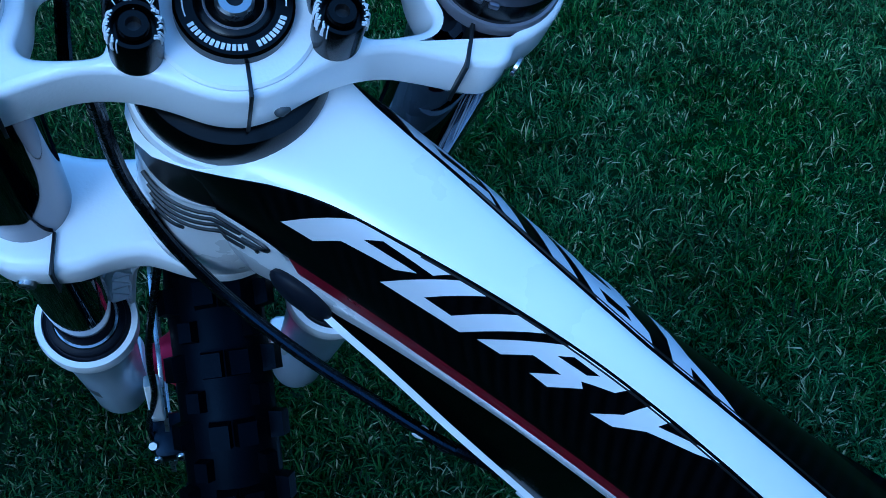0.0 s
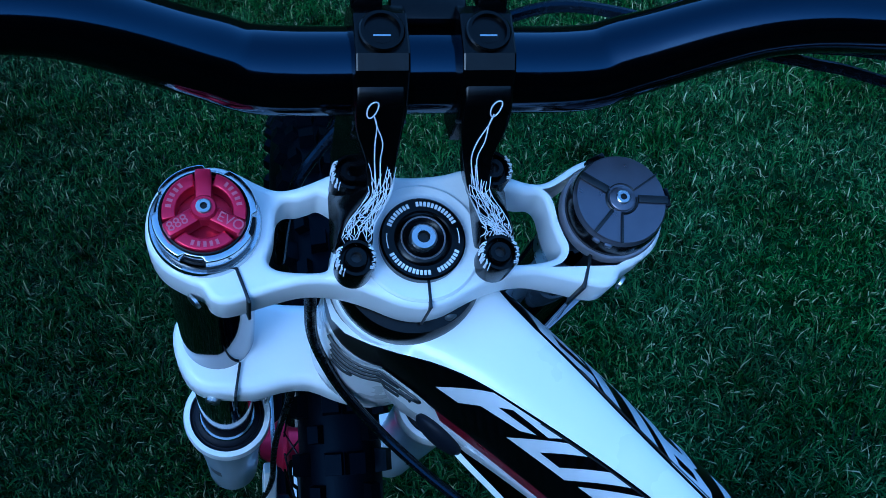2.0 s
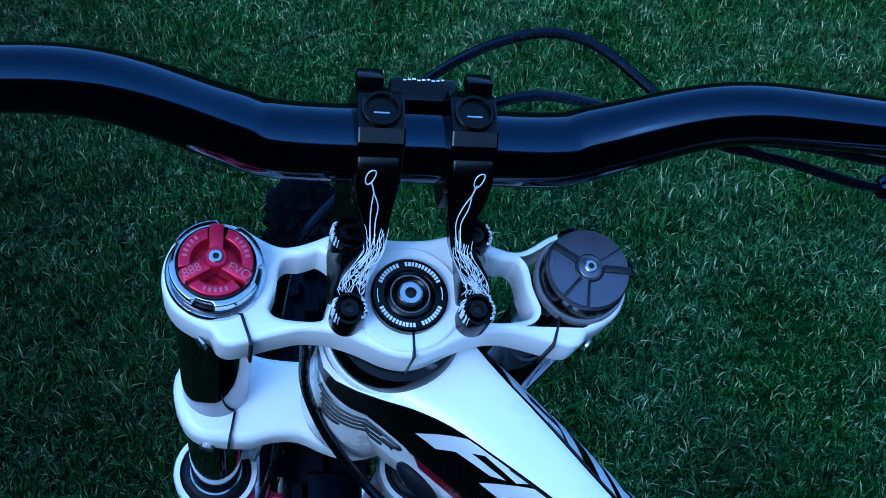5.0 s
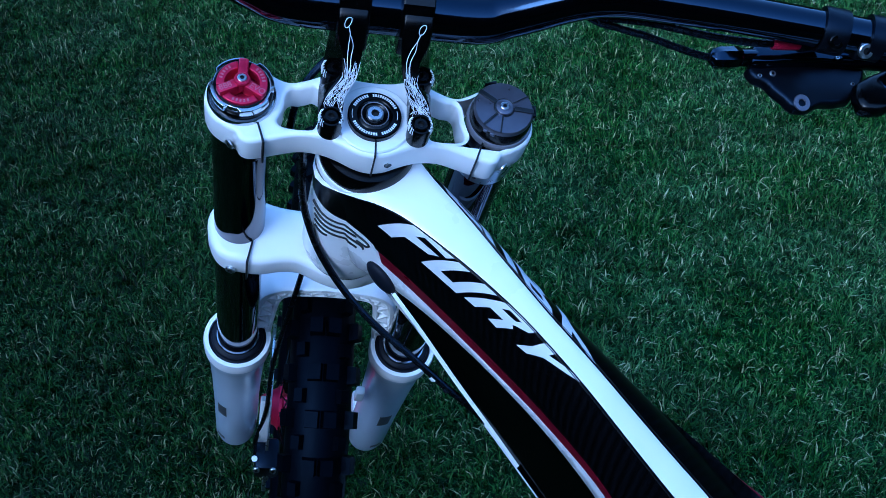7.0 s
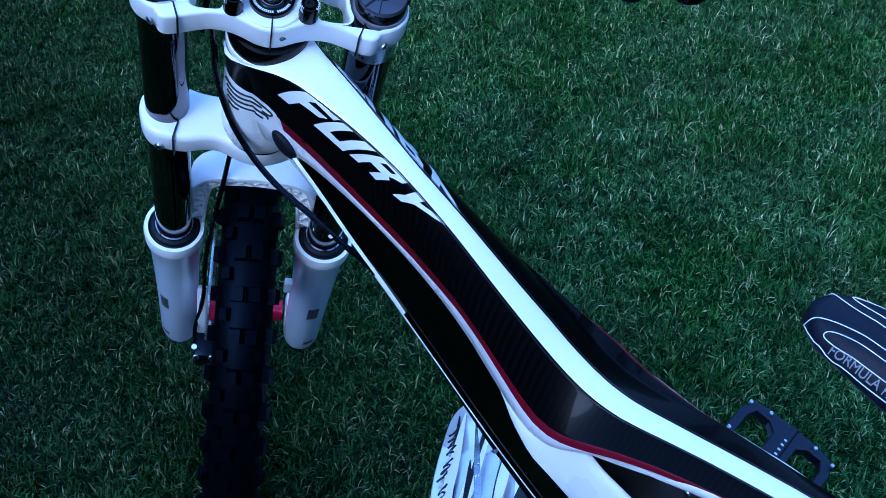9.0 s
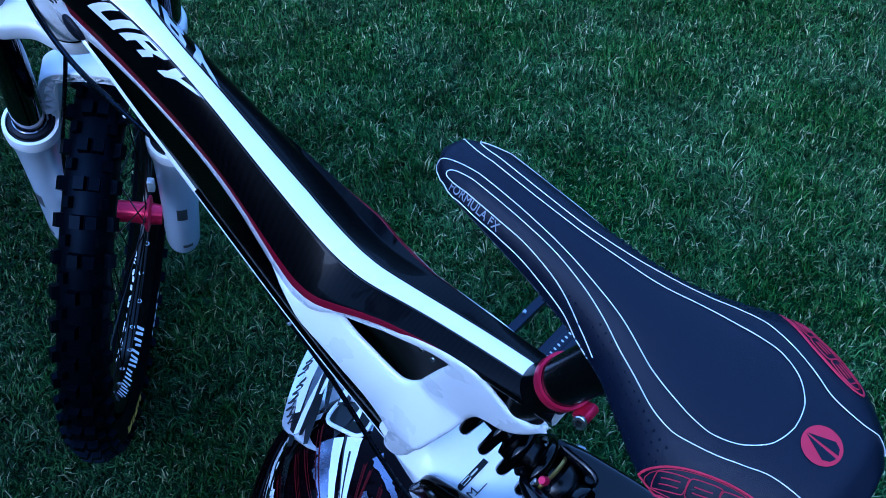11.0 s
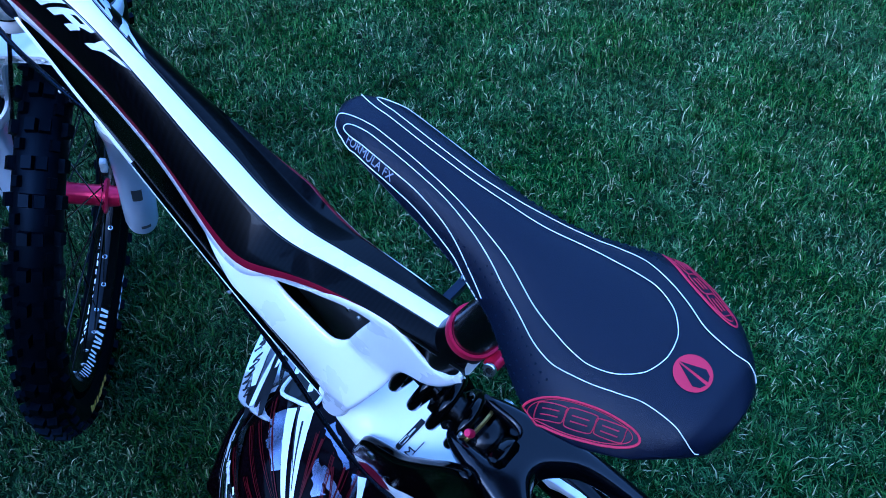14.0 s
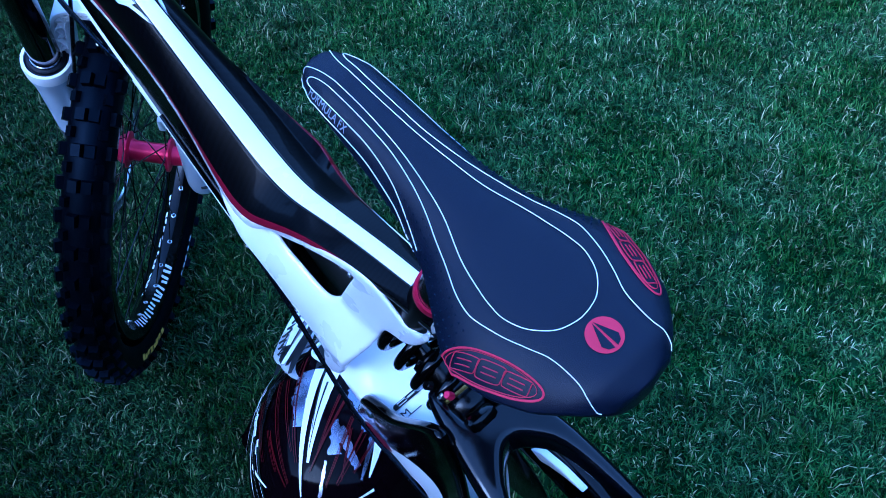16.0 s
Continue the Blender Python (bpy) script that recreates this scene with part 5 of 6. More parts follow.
def build_seat():
    # seat tube end, clamp, post
    ax = Vector((-0.515, 0.0, 0.857)).normalized()
    base = Vector((-0.534, 0, -0.271))
    part("seat_tube", lathe([(0.0, -0.05), (0.024, -0.05), (0.0235, -0.01), (0.0212, 0.036), (0.0205, 0.040), (0.017, 0.040)], 40, base=base, axis=ax), CARBON, bike, "black carbon seat tube end", FRAME)
    clamp = part("seat_clamp", lathe([(0.0210, 0.0380), (0.0226, 0.0385), (0.0226, 0.0478), (0.0222, 0.0485), (0.0200, 0.0485), (0.0199, 0.044)], 44, base=base, axis=ax, open_ends=True), RED_ANODISED, bike, "red anodised seat clamp", FRAME)
    ear = base + ax * 0.042 + Vector((-0.024, 0.004, -0.014))
    part("clamp_ear", box((0.015, 0.017, 0.009), ear, (0, 31, 0), 0.003), RED_ANODISED, clamp, "red clamp lug")
    part("clamp_bolt", socket_bolt(ear + Vector((-0.003, 0.010, 0.003)), (-0.2, 0.8, 0.5), 0.0058, 0.003), STEEL, clamp, "steel clamp bolt")
    part("seatpost", lathe([(0.0198, -0.02), (0.0198, 0.15), (0.016, 0.16)], 40, base=base, axis=ax), POST_BLACK, bike, "black seatpost", FRAME)


build_seat()

# ---- saddle: x ahead from the tail, y left, z up, tipped nose up
TIP = math.atan(0.209)
SADDLE = FRAME @ Matrix.Translation(Vector((-0.7722, 0.0014, -0.105)) * K) @ Matrix.Rotation(-TIP, 4, "Y")
HALF = [(-0.016, 0.012), (-0.0135, 0.025), (-0.007, 0.0345), (0.002, 0.044), (0.02, 0.0595), (0.045, 0.0705), (0.07, 0.0755), (0.09, 0.0705), (0.115, 0.0575), (0.14, 0.0445), (0.17, 0.0365), (0.21, 0.0315), (0.25, 0.0285), (0.28, 0.0262), (0.298, 0.0220), (0.308, 0.0165), (0.3135, 0.0105), (0.316, 0.004)]
# the nose sits a little askew
BEND = [(-0.016, 0.0035), (0.07, 0.0035), (0.12, 0.001), (0.15, -0.002), (0.18, -0.004), (0.21, -0.0055), (0.25, -0.007), (0.316, -0.007)]


def saddle_half(s):
    d = 0.004
    return sum(interp(min(0.316, s + k * d), HALF) * w for k, w in ((-1, 0.25), (0, 0.5), (1, 0.25))) if 0.0 < s < 0.3 else interp(s, HALF)


def saddle_mid(s):
    return sum(interp(s + k * 0.015, BEND) for k in (-2, -1, 0, 1, 2)) / 5


def saddle_z(s, y):
    """Height of the cover: crowned across, dipped in the middle, dropping at its rim."""
    h = max(saddle_half(s), 0.003)
    f = min(1.0, abs(y) / h)
    ridge = interp(s, [(-0.016, -0.006), (0.0, 0.003), (0.05, 0.006), (0.12, 0.003), (0.2, 0.006), (0.28, 0.009), (0.31, 0.004), (0.316, -0.002)])
    drop = interp(s, [(-0.016, 0.008), (0.05, 0.026), (0.1, 0.030), (0.2, 0.022), (0.316, 0.008)])
    return ridge - drop * (0.25 * f ** 2 + 0.75 * f ** 5)


def saddle_deep(s):
    return interp(s, [(-0.016, 0.016), (0.0, 0.026), (0.07, 0.030), (0.15, 0.023), (0.25, 0.019), (0.30, 0.020), (0.316, 0.010)])


def build_saddle():
    bm = bmesh.new()
    rings = []
    for s in [-0.016, -0.0152, -0.0135, -0.010, -0.005, 0.0] + list(np.linspace(0.006, 0.30, 60)) + [0.304, 0.308, 0.311, 0.3135, 0.315, 0.316]:
        h, m = saddle_half(s), saddle_mid(s)
        ring = [(s, m + h * f, saddle_z(s, h * f)) for f in (1.0, 0.985, 0.95, 0.9, 0.82, 0.72, 0.58, 0.4, 0.2, 0, -0.2, -0.4, -0.58, -0.72, -0.82, -0.9, -0.95, -0.985, -1.0)]
        deep = saddle_deep(s)
        e = saddle_z(s, h)
        ring += [(s, m + h * a, e - deep * b) for a, b in ((-0.97, 0.2), (-0.85, 0.45), (-0.70, 0.75), (-0.54, 1.0), (-0.3, 1.05), (0, 1.0), (0.3, 1.05), (0.54, 1.0), (0.70, 0.75), (0.85, 0.45), (0.97, 0.2))]
        rings.append(ring)
    skin(bm, rings)
    saddle = part("saddle", bm, LEATHER, bike, "black saddle with white piping and red badges", SADDLE, sharp=80)

    def on_cover(s, y, out=0.0004):
        """A point of the cover y to the left of its middle line; past the rim it runs down the flank."""
        h, side = saddle_half(s), 1 if y >= 0 else -1
        over = abs(y) - h
        if over <= 0:
            return Vector((s, saddle_mid(s) + y, saddle_z(s, y) + out))
        return Vector((s, saddle_mid(s) + side * (h * interp(over / saddle_deep(s), [(0, 1.0), (0.2, 0.97), (0.45, 0.85), (0.75, 0.70), (1.0, 0.54)]) + out), saddle_z(s, h) - over))

    # each line runs from the tail to the nose, turns there and comes back along the flank
    outer = [(-0.0098, 0.0300), (-0.0070, 0.0322), (0.000, 0.0325), (0.011, 0.0305), (0.031, 0.0318), (0.046, 0.0374), (0.062, 0.0430), (0.080, 0.0468), (0.091, 0.0470), (0.106, 0.0434), (0.123, 0.0368), (0.143, 0.0300), (0.160, 0.0240), (0.180, 0.0187), (0.208, 0.0140), (0.235, 0.0126), (0.260, 0.0122), (0.285, 0.0124), (0.296, 0.0138), (0.2995, 0.0162), (0.2965, 0.0186), (0.283, 0.0204), (0.252, 0.0210), (0.226, 0.0216), (0.197, 0.0255), (0.171, 0.0330), (0.152, 0.0398)]
    inner = [(0.0376, 0.0), (0.039, 0.009), (0.043, 0.0185), (0.054, 0.0290), (0.069, 0.0346), (0.082, 0.0346), (0.095, 0.0327), (0.119, 0.0275), (0.150, 0.0172), (0.181, 0.0117), (0.207, 0.0085), (0.233, 0.0070), (0.255, 0.0064), (0.285, 0.0066), (0.300, 0.0082), (0.3095, 0.0110), (0.3118, 0.0140), (0.306, 0.0182), (0.289, 0.0243), (0.271, 0.0262), (0.246, 0.0269), (0.220, 0.0281), (0.191, 0.0318), (0.176, 0.0350), (0.155, 0.0415)]
    for s in (1, -1):
        for line in (outer, inner):
            turn = max(range(len(line)), key=lambda i: line[i][0])
            pts = smooth_line([(a, s * (b + (0.007 * min(1, max(0, i - turn - 1) / 2) if s < 0 else 0.0)), 0) for i, (a, b) in enumerate(line)], 6)
            part("piping", sweep([on_cover(p.x, p.y) for p in pts], 0.00036, 6), PINSTRIPE, saddle, "thin white piping")
        # oval badge on the flank of the tail
        mid, lean = (0.0535, s * 0.0612), radians(s * 19)

        def oval(a, b, r, mid=mid, lean=lean):
            x, y = a * r, b * r
            return on_cover(mid[0] + x * math.cos(lean) - y * math.sin(lean), mid[1] + x * math.sin(lean) + y * math.cos(lean), 0.0005)
        for r, w in ((1.0, 0.0008), (0.88, 0.0004)):
            part("badge_ring", sweep([oval(0.0360 * math.cos(t), 0.0084 * math.sin(t), r) for t in np.linspace(0, 2 * math.pi, 64, endpoint=False)], w, 6, flat=0.5, loop=True), BADGE_RED, saddle, "red oval badge outline")
        for k in (-1, 0, 1):
            tall = 0.0040 if k else 0.0047
            box_line = [(-0.0082, -tall), (0.0062, -tall), (0.0086, -0.0025), (0.0086, 0.0025), (0.0062, tall), (-0.0066, tall), (-0.0088, 0.0022), (-0.0088, -0.0025)]
            pts = [oval(k * 0.0182 + p.x, p.y, 1.0) for p in smooth_line([(x, y, 0) for x, y in box_line], 4, True)]
            part("badge_bar", sweep(pts, 0.00055, 6, flat=0.6, loop=True), BADGE_RED, saddle, "red badge outline")
            for b in (-0.0012, 0.0016):
                part("badge_bar", sweep([oval(k * 0.0182 + a, b, 1.0) for a in np.linspace(-0.0052, 0.0052, 5)], 0.0006, 6, flat=0.6), BADGE_RED, saddle, "red badge bar")
    # round badge on the tail
    bm = bmesh.new()
    rows = [[on_cover(0.0205 + r * math.cos(a), r * math.sin(a) - 0.002, 0.0006) for a in np.linspace(0, 2 * math.pi, 36, endpoint=False)] for r in (0.0120, 0.008, 0.004, 0.0005)]
    skin(bm, rows)
    badge = part("round_badge", bm, BADGE_RED, saddle, "red round badge")
    for s in (1, -1):
        bm = bmesh.new()
        f = [on_cover(0.0205 + a, s * b - 0.002, 0.0010) for a, b in ((0.0105, 0.0004), (-0.0045, 0.0072), (-0.0085, 0.0050), (-0.0100, 0.0012))]
        bm.faces.new([bm.verts.new(p) for p in f])
        part("badge_arrow", bm, LEATHER, badge, "black arrow cut-out")

    def nose_text(x, y, z):
        s = 0.2700 - x
        return on_cover(s, interp(s, [(0.225, 0.0252), (0.25, 0.0241), (0.275, 0.0232), (0.295, 0.0212)]) - y * 0.72, 0.0004 + z)
    part("lettering", words("FORMULA FX", 0.0074, 0.0003, nose_text), FADED_PRINT, saddle, "grey-white lettering on the saddle flank")
    # embossed dots
    dot = None
    for k in range(105):
        i, j = divmod(k, 5)
        s = 0.200 - 0.0058 * i + (j % 2) * 0.0029
        for side in (1, -1):
            y = side * (saddle_half(s) + 0.004 - 0.0040 * j - max(0, (0.13 - s)) * 0.10)
            if abs(y) < 0.026:
                continue
            if dot is None:
                ob = part("embossed_dot", lathe([(0.0009, -0.0002), (0.0008, 0.0003), (0.0, 0.0005)], 8), BLACK_PLASTIC, saddle, "tiny embossed dot")
                dot = ob.data
            else:
                ob = place("embossed_dot", dot, saddle)
            ob.matrix_basis = Matrix.Translation(on_cover(s, y, 0.0) * K)
    # rails
    for s in (-1, 1):
        rail = smooth_line([(0.27, s * 0.006, -0.014), (0.22, s * 0.009, -0.030), (0.18, s * 0.011, -0.040), (0.10, s * 0.020, -0.048), (0.05, s * 0.03, -0.035)], 6)
        part("rail", sweep(rail, 0.0035, 10), POST_BLACK, saddle, "black saddle rail")


build_saddle()


# ---- shock, links, rear end
def build_shock():
    a, b = Vector((-0.405, 0.0, -0.352)), Vector((-0.560, 0.0, -0.455))
    ax = (b - a).normalized()
    length = (b - a).length
    shock = part("coil_shock", lathe([(0.0, 0.0), (0.012, 0.0), (0.012, 0.03), (0.009, 0.035), (0.009, length * 0.5), (0.018, length * 0.52), (0.018, length * 0.9), (0.012, length)], 28, base=a, axis=ax), BLACK_ANODISED, bike, "black rear coil shock", FRAME)
    side = Vector((0, 1, 0))
    up = ax.cross(side)
    pts = []
    turns = 4.5
    for k in range(110):
        t = k / 109
        ang = 2 * math.pi * turns * t
        pts.append(a + ax * (0.035 + t * (length - 0.075)) + 0.0255 * (math.cos(ang) * side + math.sin(ang) * up))
    part("coil_spring", sweep(pts, 0.0060, 12), GLOSS_BLACK, shock, "glossy black coil spring")
    part("preload_ring", lathe([(0.0285, 0.0), (0.0295, 0.003), (0.0295, 0.012), (0.0285, 0.015), (0.018, 0.015)], 32, base=a + ax * (length - 0.04), axis=ax), BLACK_ANODISED, shock, "black spring collar")
    part("gold_ring", lathe([(0.0265, 0), (0.0275, 0.002), (0.0265, 0.004)], 32, base=a + ax * (length - 0.048), axis=ax, open_ends=True), DULL_GOLD, shock, "dull gold ring")
    part("red_dial", lathe([(0.0042, 0), (0.0042, 0.006), (0.0034, 0.008), (0.0, 0.008)], 16, base=(-0.536, 0.013, -0.405), axis=(0.1, 0.5, 0.9)), RED_ANODISED, shock, "small red dial")
    for k, r in enumerate((0.024, 0.020, 0.022)):
        part("collar", lathe([(r - 0.002, 0.0), (r, 0.002), (r, 0.007), (r - 0.002, 0.009)], 28, base=a + ax * (length - 0.024 + 0.011 * k), axis=ax), BLACK_ANODISED, shock, "black threaded collar")
    part("bolt_cap", lathe([(0.0055, 0), (0.0055, 0.004), (0.0045, 0.0055), (0.0, 0.0055)], 20, base=(-0.560, -0.016, -0.422), axis=(-0.1, -0.2, 0.9)), BLACK_ANODISED, shock, "black bolt cap")


    part("clevis", box((0.036, 0.034, 0.030), (-0.562, 0.006, -0.428), (0, 28, 0), 0.007), GLOSS_BLACK, shock, "glossy black shock clevis")
    for k in range(3):
        part("adjuster", lathe([(0.0045, 0), (0.0045, 0.006), (0.0035, 0.007), (0.0, 0.007)], 14, base=(-0.515 - 0.012 * k, 0.020 - 0.004 * k, -0.402 - 0.008 * k), axis=(0.2, 0.6, 0.8)), STEEL if k == 1 else BLACK_ANODISED, shock, "small adjuster screw")


def build_rear():
    half = [(-0.515, 0.026), (-0.530, 0.034), (-0.566, 0.043), (-0.60, 0.051), (-0.66, 0.062), (-0.74, 0.070), (-0.84, 0.073), (-0.96, 0.075)]
    back = [(-0.96, 0.060), (-0.84, 0.056), (-0.74, 0.052), (-0.68, 0.047), (-0.630, 0.035), (-0.604, 0.015), (-0.597, 0.0)]
    notch = [(-0.566, 0.0), (-0.565, 0.015), (-0.555, 0.0185), (-0.530, 0.0190), (-0.516, 0.0195)]
    outline = half + back + [(a, -b) for a, b in reversed(back[:-1])] + [(a, -b) for a, b in reversed(half)] + [(a, -b) for a, b in reversed(notch[1:])] + notch
    outline = [p[:2] for p in smooth_line([(a, b, 0) for a, b in outline], 4, True)]

    def slope(a, b, c):
        z = interp(-a, [(0.50, -0.425), (0.55, -0.432), (0.62, -0.455), (0.70, -0.505), (0.96, -0.70)])
        return Vector((a, b, z + c + 0.010 * (1 - (b / 0.075) ** 2)))

    arm = part("swingarm", plate([outline], -0.020, 0.014, 0.008, slope, steps=4), ARM_BLACK, bike, "glossy black carbon swingarm yoke", FRAME)
    for s in (-1, 1):
        part("pivot_bolt", socket_bolt((-0.531, s * 0.040, -0.438), (0, s, 0.25), 0.0085, 0.006), STEEL, arm, "bright steel pivot bolt")
        front = [(-0.435, -0.045, -0.56), (-0.50, -0.058, -0.565), (-0.58, -0.066, -0.60)] if s < 0 else [(-0.490, 0.038, -0.690), (-0.53, 0.050, -0.665), (-0.60, 0.064, -0.658)]
        stay = smooth_line(front + [(-0.70, s * 0.070, -0.665), (-0.95, s * 0.078, -0.70)], 6)
        part("chainstay", sweep(stay, [0.020] * 8 + [0.017] * 8 + [0.014] * 9, 14, flat=1.3), GLOSS_BLACK, bike, "black chainstay", FRAME)
        if s < 0:
            part("stay_edge", sweep([p + Vector((0.006, s * 0.008, 0.016)) for p in stay[:18]], 0.003, 8), CAST_WHITE, arm, "white edge line")
    loop = [(-0.360, -0.592), (-0.378, -0.556), (-0.396, -0.525), (-0.426, -0.510), (-0.453, -0.498), (-0.493, -0.459), (-0.538, -0.412), (-0.564, -0.402), (-0.572, -0.440), (-0.568, -0.495), (-0.558, -0.561), (-0.545, -0.605), (-0.526, -0.640), (-0.514, -0.618), (-0.512, -0.568), (-0.490, -0.563), (-0.456, -0.579), (-0.419, -0.602), (-0.396, -0.590), (-0.378, -0.588)]
    link = plate([[p[:2] for p in smooth_line([(a, b, 0) for a, b in loop], 4, True)]], 0.040, 0.053, 0.005, lambda a, b, c: Vector((a, c, b)), steps=4)
    link = part("shock_link", link, GLOSS_BLACK, bike, "glossy black shock link", FRAME)
    part("link_bolt", socket_bolt((-0.407, 0.0525, -0.540), (0, 1, 0.1), 0.0055, 0.003), STEEL, link, "steel link bolt")
    loop = [(-0.350, -0.612), (-0.372, -0.588), (-0.392, -0.580), (-0.402, -0.596), (-0.419, -0.596), (-0.455, -0.572), (-0.491, -0.555), (-0.518, -0.556), (-0.522, -0.620), (-0.490, -0.665), (-0.455, -0.712), (-0.450, -0.672), (-0.428, -0.668), (-0.401, -0.654), (-0.374, -0.654), (-0.351, -0.634)]
    guard = plate([[p[:2] for p in smooth_line([(a, b, 0) for a, b in loop], 4, True)]], 0.036, 0.047, 0.005, lambda a, b, c: Vector((a, c, b)), steps=4)
    guard = part("frame_guard", guard, CAST_WHITE, bike, "white lower frame edge", FRAME)
    part("red_inlay", plate([[(-0.357, -0.625), (-0.380, -0.603), (-0.394, -0.612), (-0.403, -0.640), (-0.386, -0.650), (-0.368, -0.648)]], 0.0470, 0.0480, 0.0004, lambda a, b, c: Vector((a, c, b)), steps=1), RED, guard, "small red inlay")
    # pale crescent on the far stay
    loop = [(-0.524, -0.604), (-0.545, -0.577), (-0.566, -0.562), (-0.597, -0.558), (-0.626, -0.565), (-0.600, -0.569), (-0.575, -0.577), (-0.550, -0.592)]
    part("stay_edge", plate([loop], -0.056, -0.048, 0.001, lambda a, b, c: Vector((a, c, b)), steps=2), CAST_WHITE, arm, "white crescent on the stay")


build_shock()
build_rear()


# ---- cranks and pedals
BOTTOM = Vector((-0.475, 0, -0.690))


def build_pedal(centre, s, crank_end):
    crank = sweep(smooth_line([BOTTOM + Vector((0, s * 0.06, 0)), BOTTOM.lerp(crank_end, 0.5) + Vector((0, s * 0.075, 0)), crank_end + Vector((0, s * 0.085, 0))], 5), 0.013, 12, flat=0.7)
    part("crank_arm", crank, BLACK_ANODISED, bike, "black crank arm", FRAME)
    pitch = radians(17) if s < 0 else radians(-17)

    def to(a, b, c):
        return centre + Vector((a * math.cos(pitch) - c * math.sin(pitch), b, a * math.sin(pitch) + c * math.cos(pitch)))
    outline = [(-0.056, -0.030), (-0.050, -0.046), (-0.030, -0.050), (0.030, -0.050), (0.050, -0.046), (0.056, -0.030), (0.056, 0.030), (0.050, 0.046), (0.030, 0.050), (-0.030, 0.050), (-0.050, 0.046), (-0.056, 0.030)]
    holes = []
    for sx in (-1, 1):
        holes.append([(sx * a, b) for a, b in ((0.014, -0.030), (0.024, -0.038), (0.040, -0.038), (0.045, -0.028), (0.045, 0.028), (0.040, 0.038), (0.024, 0.038), (0.014, 0.030))])
    pedal = part("pedal", plate([outline] + holes, -0.008, 0.008, 0.002, to), PEDAL_BLUE, bike, "dark blue-black flat platform pedal with steel pins", FRAME)
    part("axle_tube", sweep([to(0, -0.05, 0), to(0, 0.06 * 1.0, 0)], 0.010, 14), PEDAL_BLUE, pedal)
    for a, b in ((0.051, -0.040), (0.053, 0.0), (0.051, 0.040), (-0.051, -0.040), (-0.053, 0.0), (-0.051, 0.040), (0.028, -0.044), (-0.028, -0.044), (0.028, 0.044), (-0.028, 0.044)):
        p0, p1 = to(a, b, 0.007), to(a, b, 0.013)
        part("pin", lathe([(0.0021, 0), (0.0021, (p1 - p0).length), (0.0, (p1 - p0).length)], 10, base=p0, axis=p1 - p0), STEEL, pedal, "steel traction pin")
    for k in range(9):
        part("print_bar", box((0.0035, 0.0020, 0.0004), to(0.0, -0.030 + 0.0065 * k, 0.0102), (0, math.degrees(-pitch), 0)), PINSTRIPE, pedal, "small pale printed bar")


right_end = Vector((-0.391, 0, -0.545))
build_pedal(Vector((-0.391, -0.168, -0.545)), -1, right_end)
left_end = BOTTOM * 2 - right_end
build_pedal(Vector((left_end.x, 0.190, left_end.z)), 1, left_end)
ring = part("chainring", lathe([(0.0, -0.002), (0.075, -0.002), (0.078, 0), (0.075, 0.002), (0.0, 0.002)], 44, base=BOTTOM + Vector((0, -0.05, 0)), axis=(0, 1, 0)), BLACK_ANODISED, bike, "black chainring", FRAME)


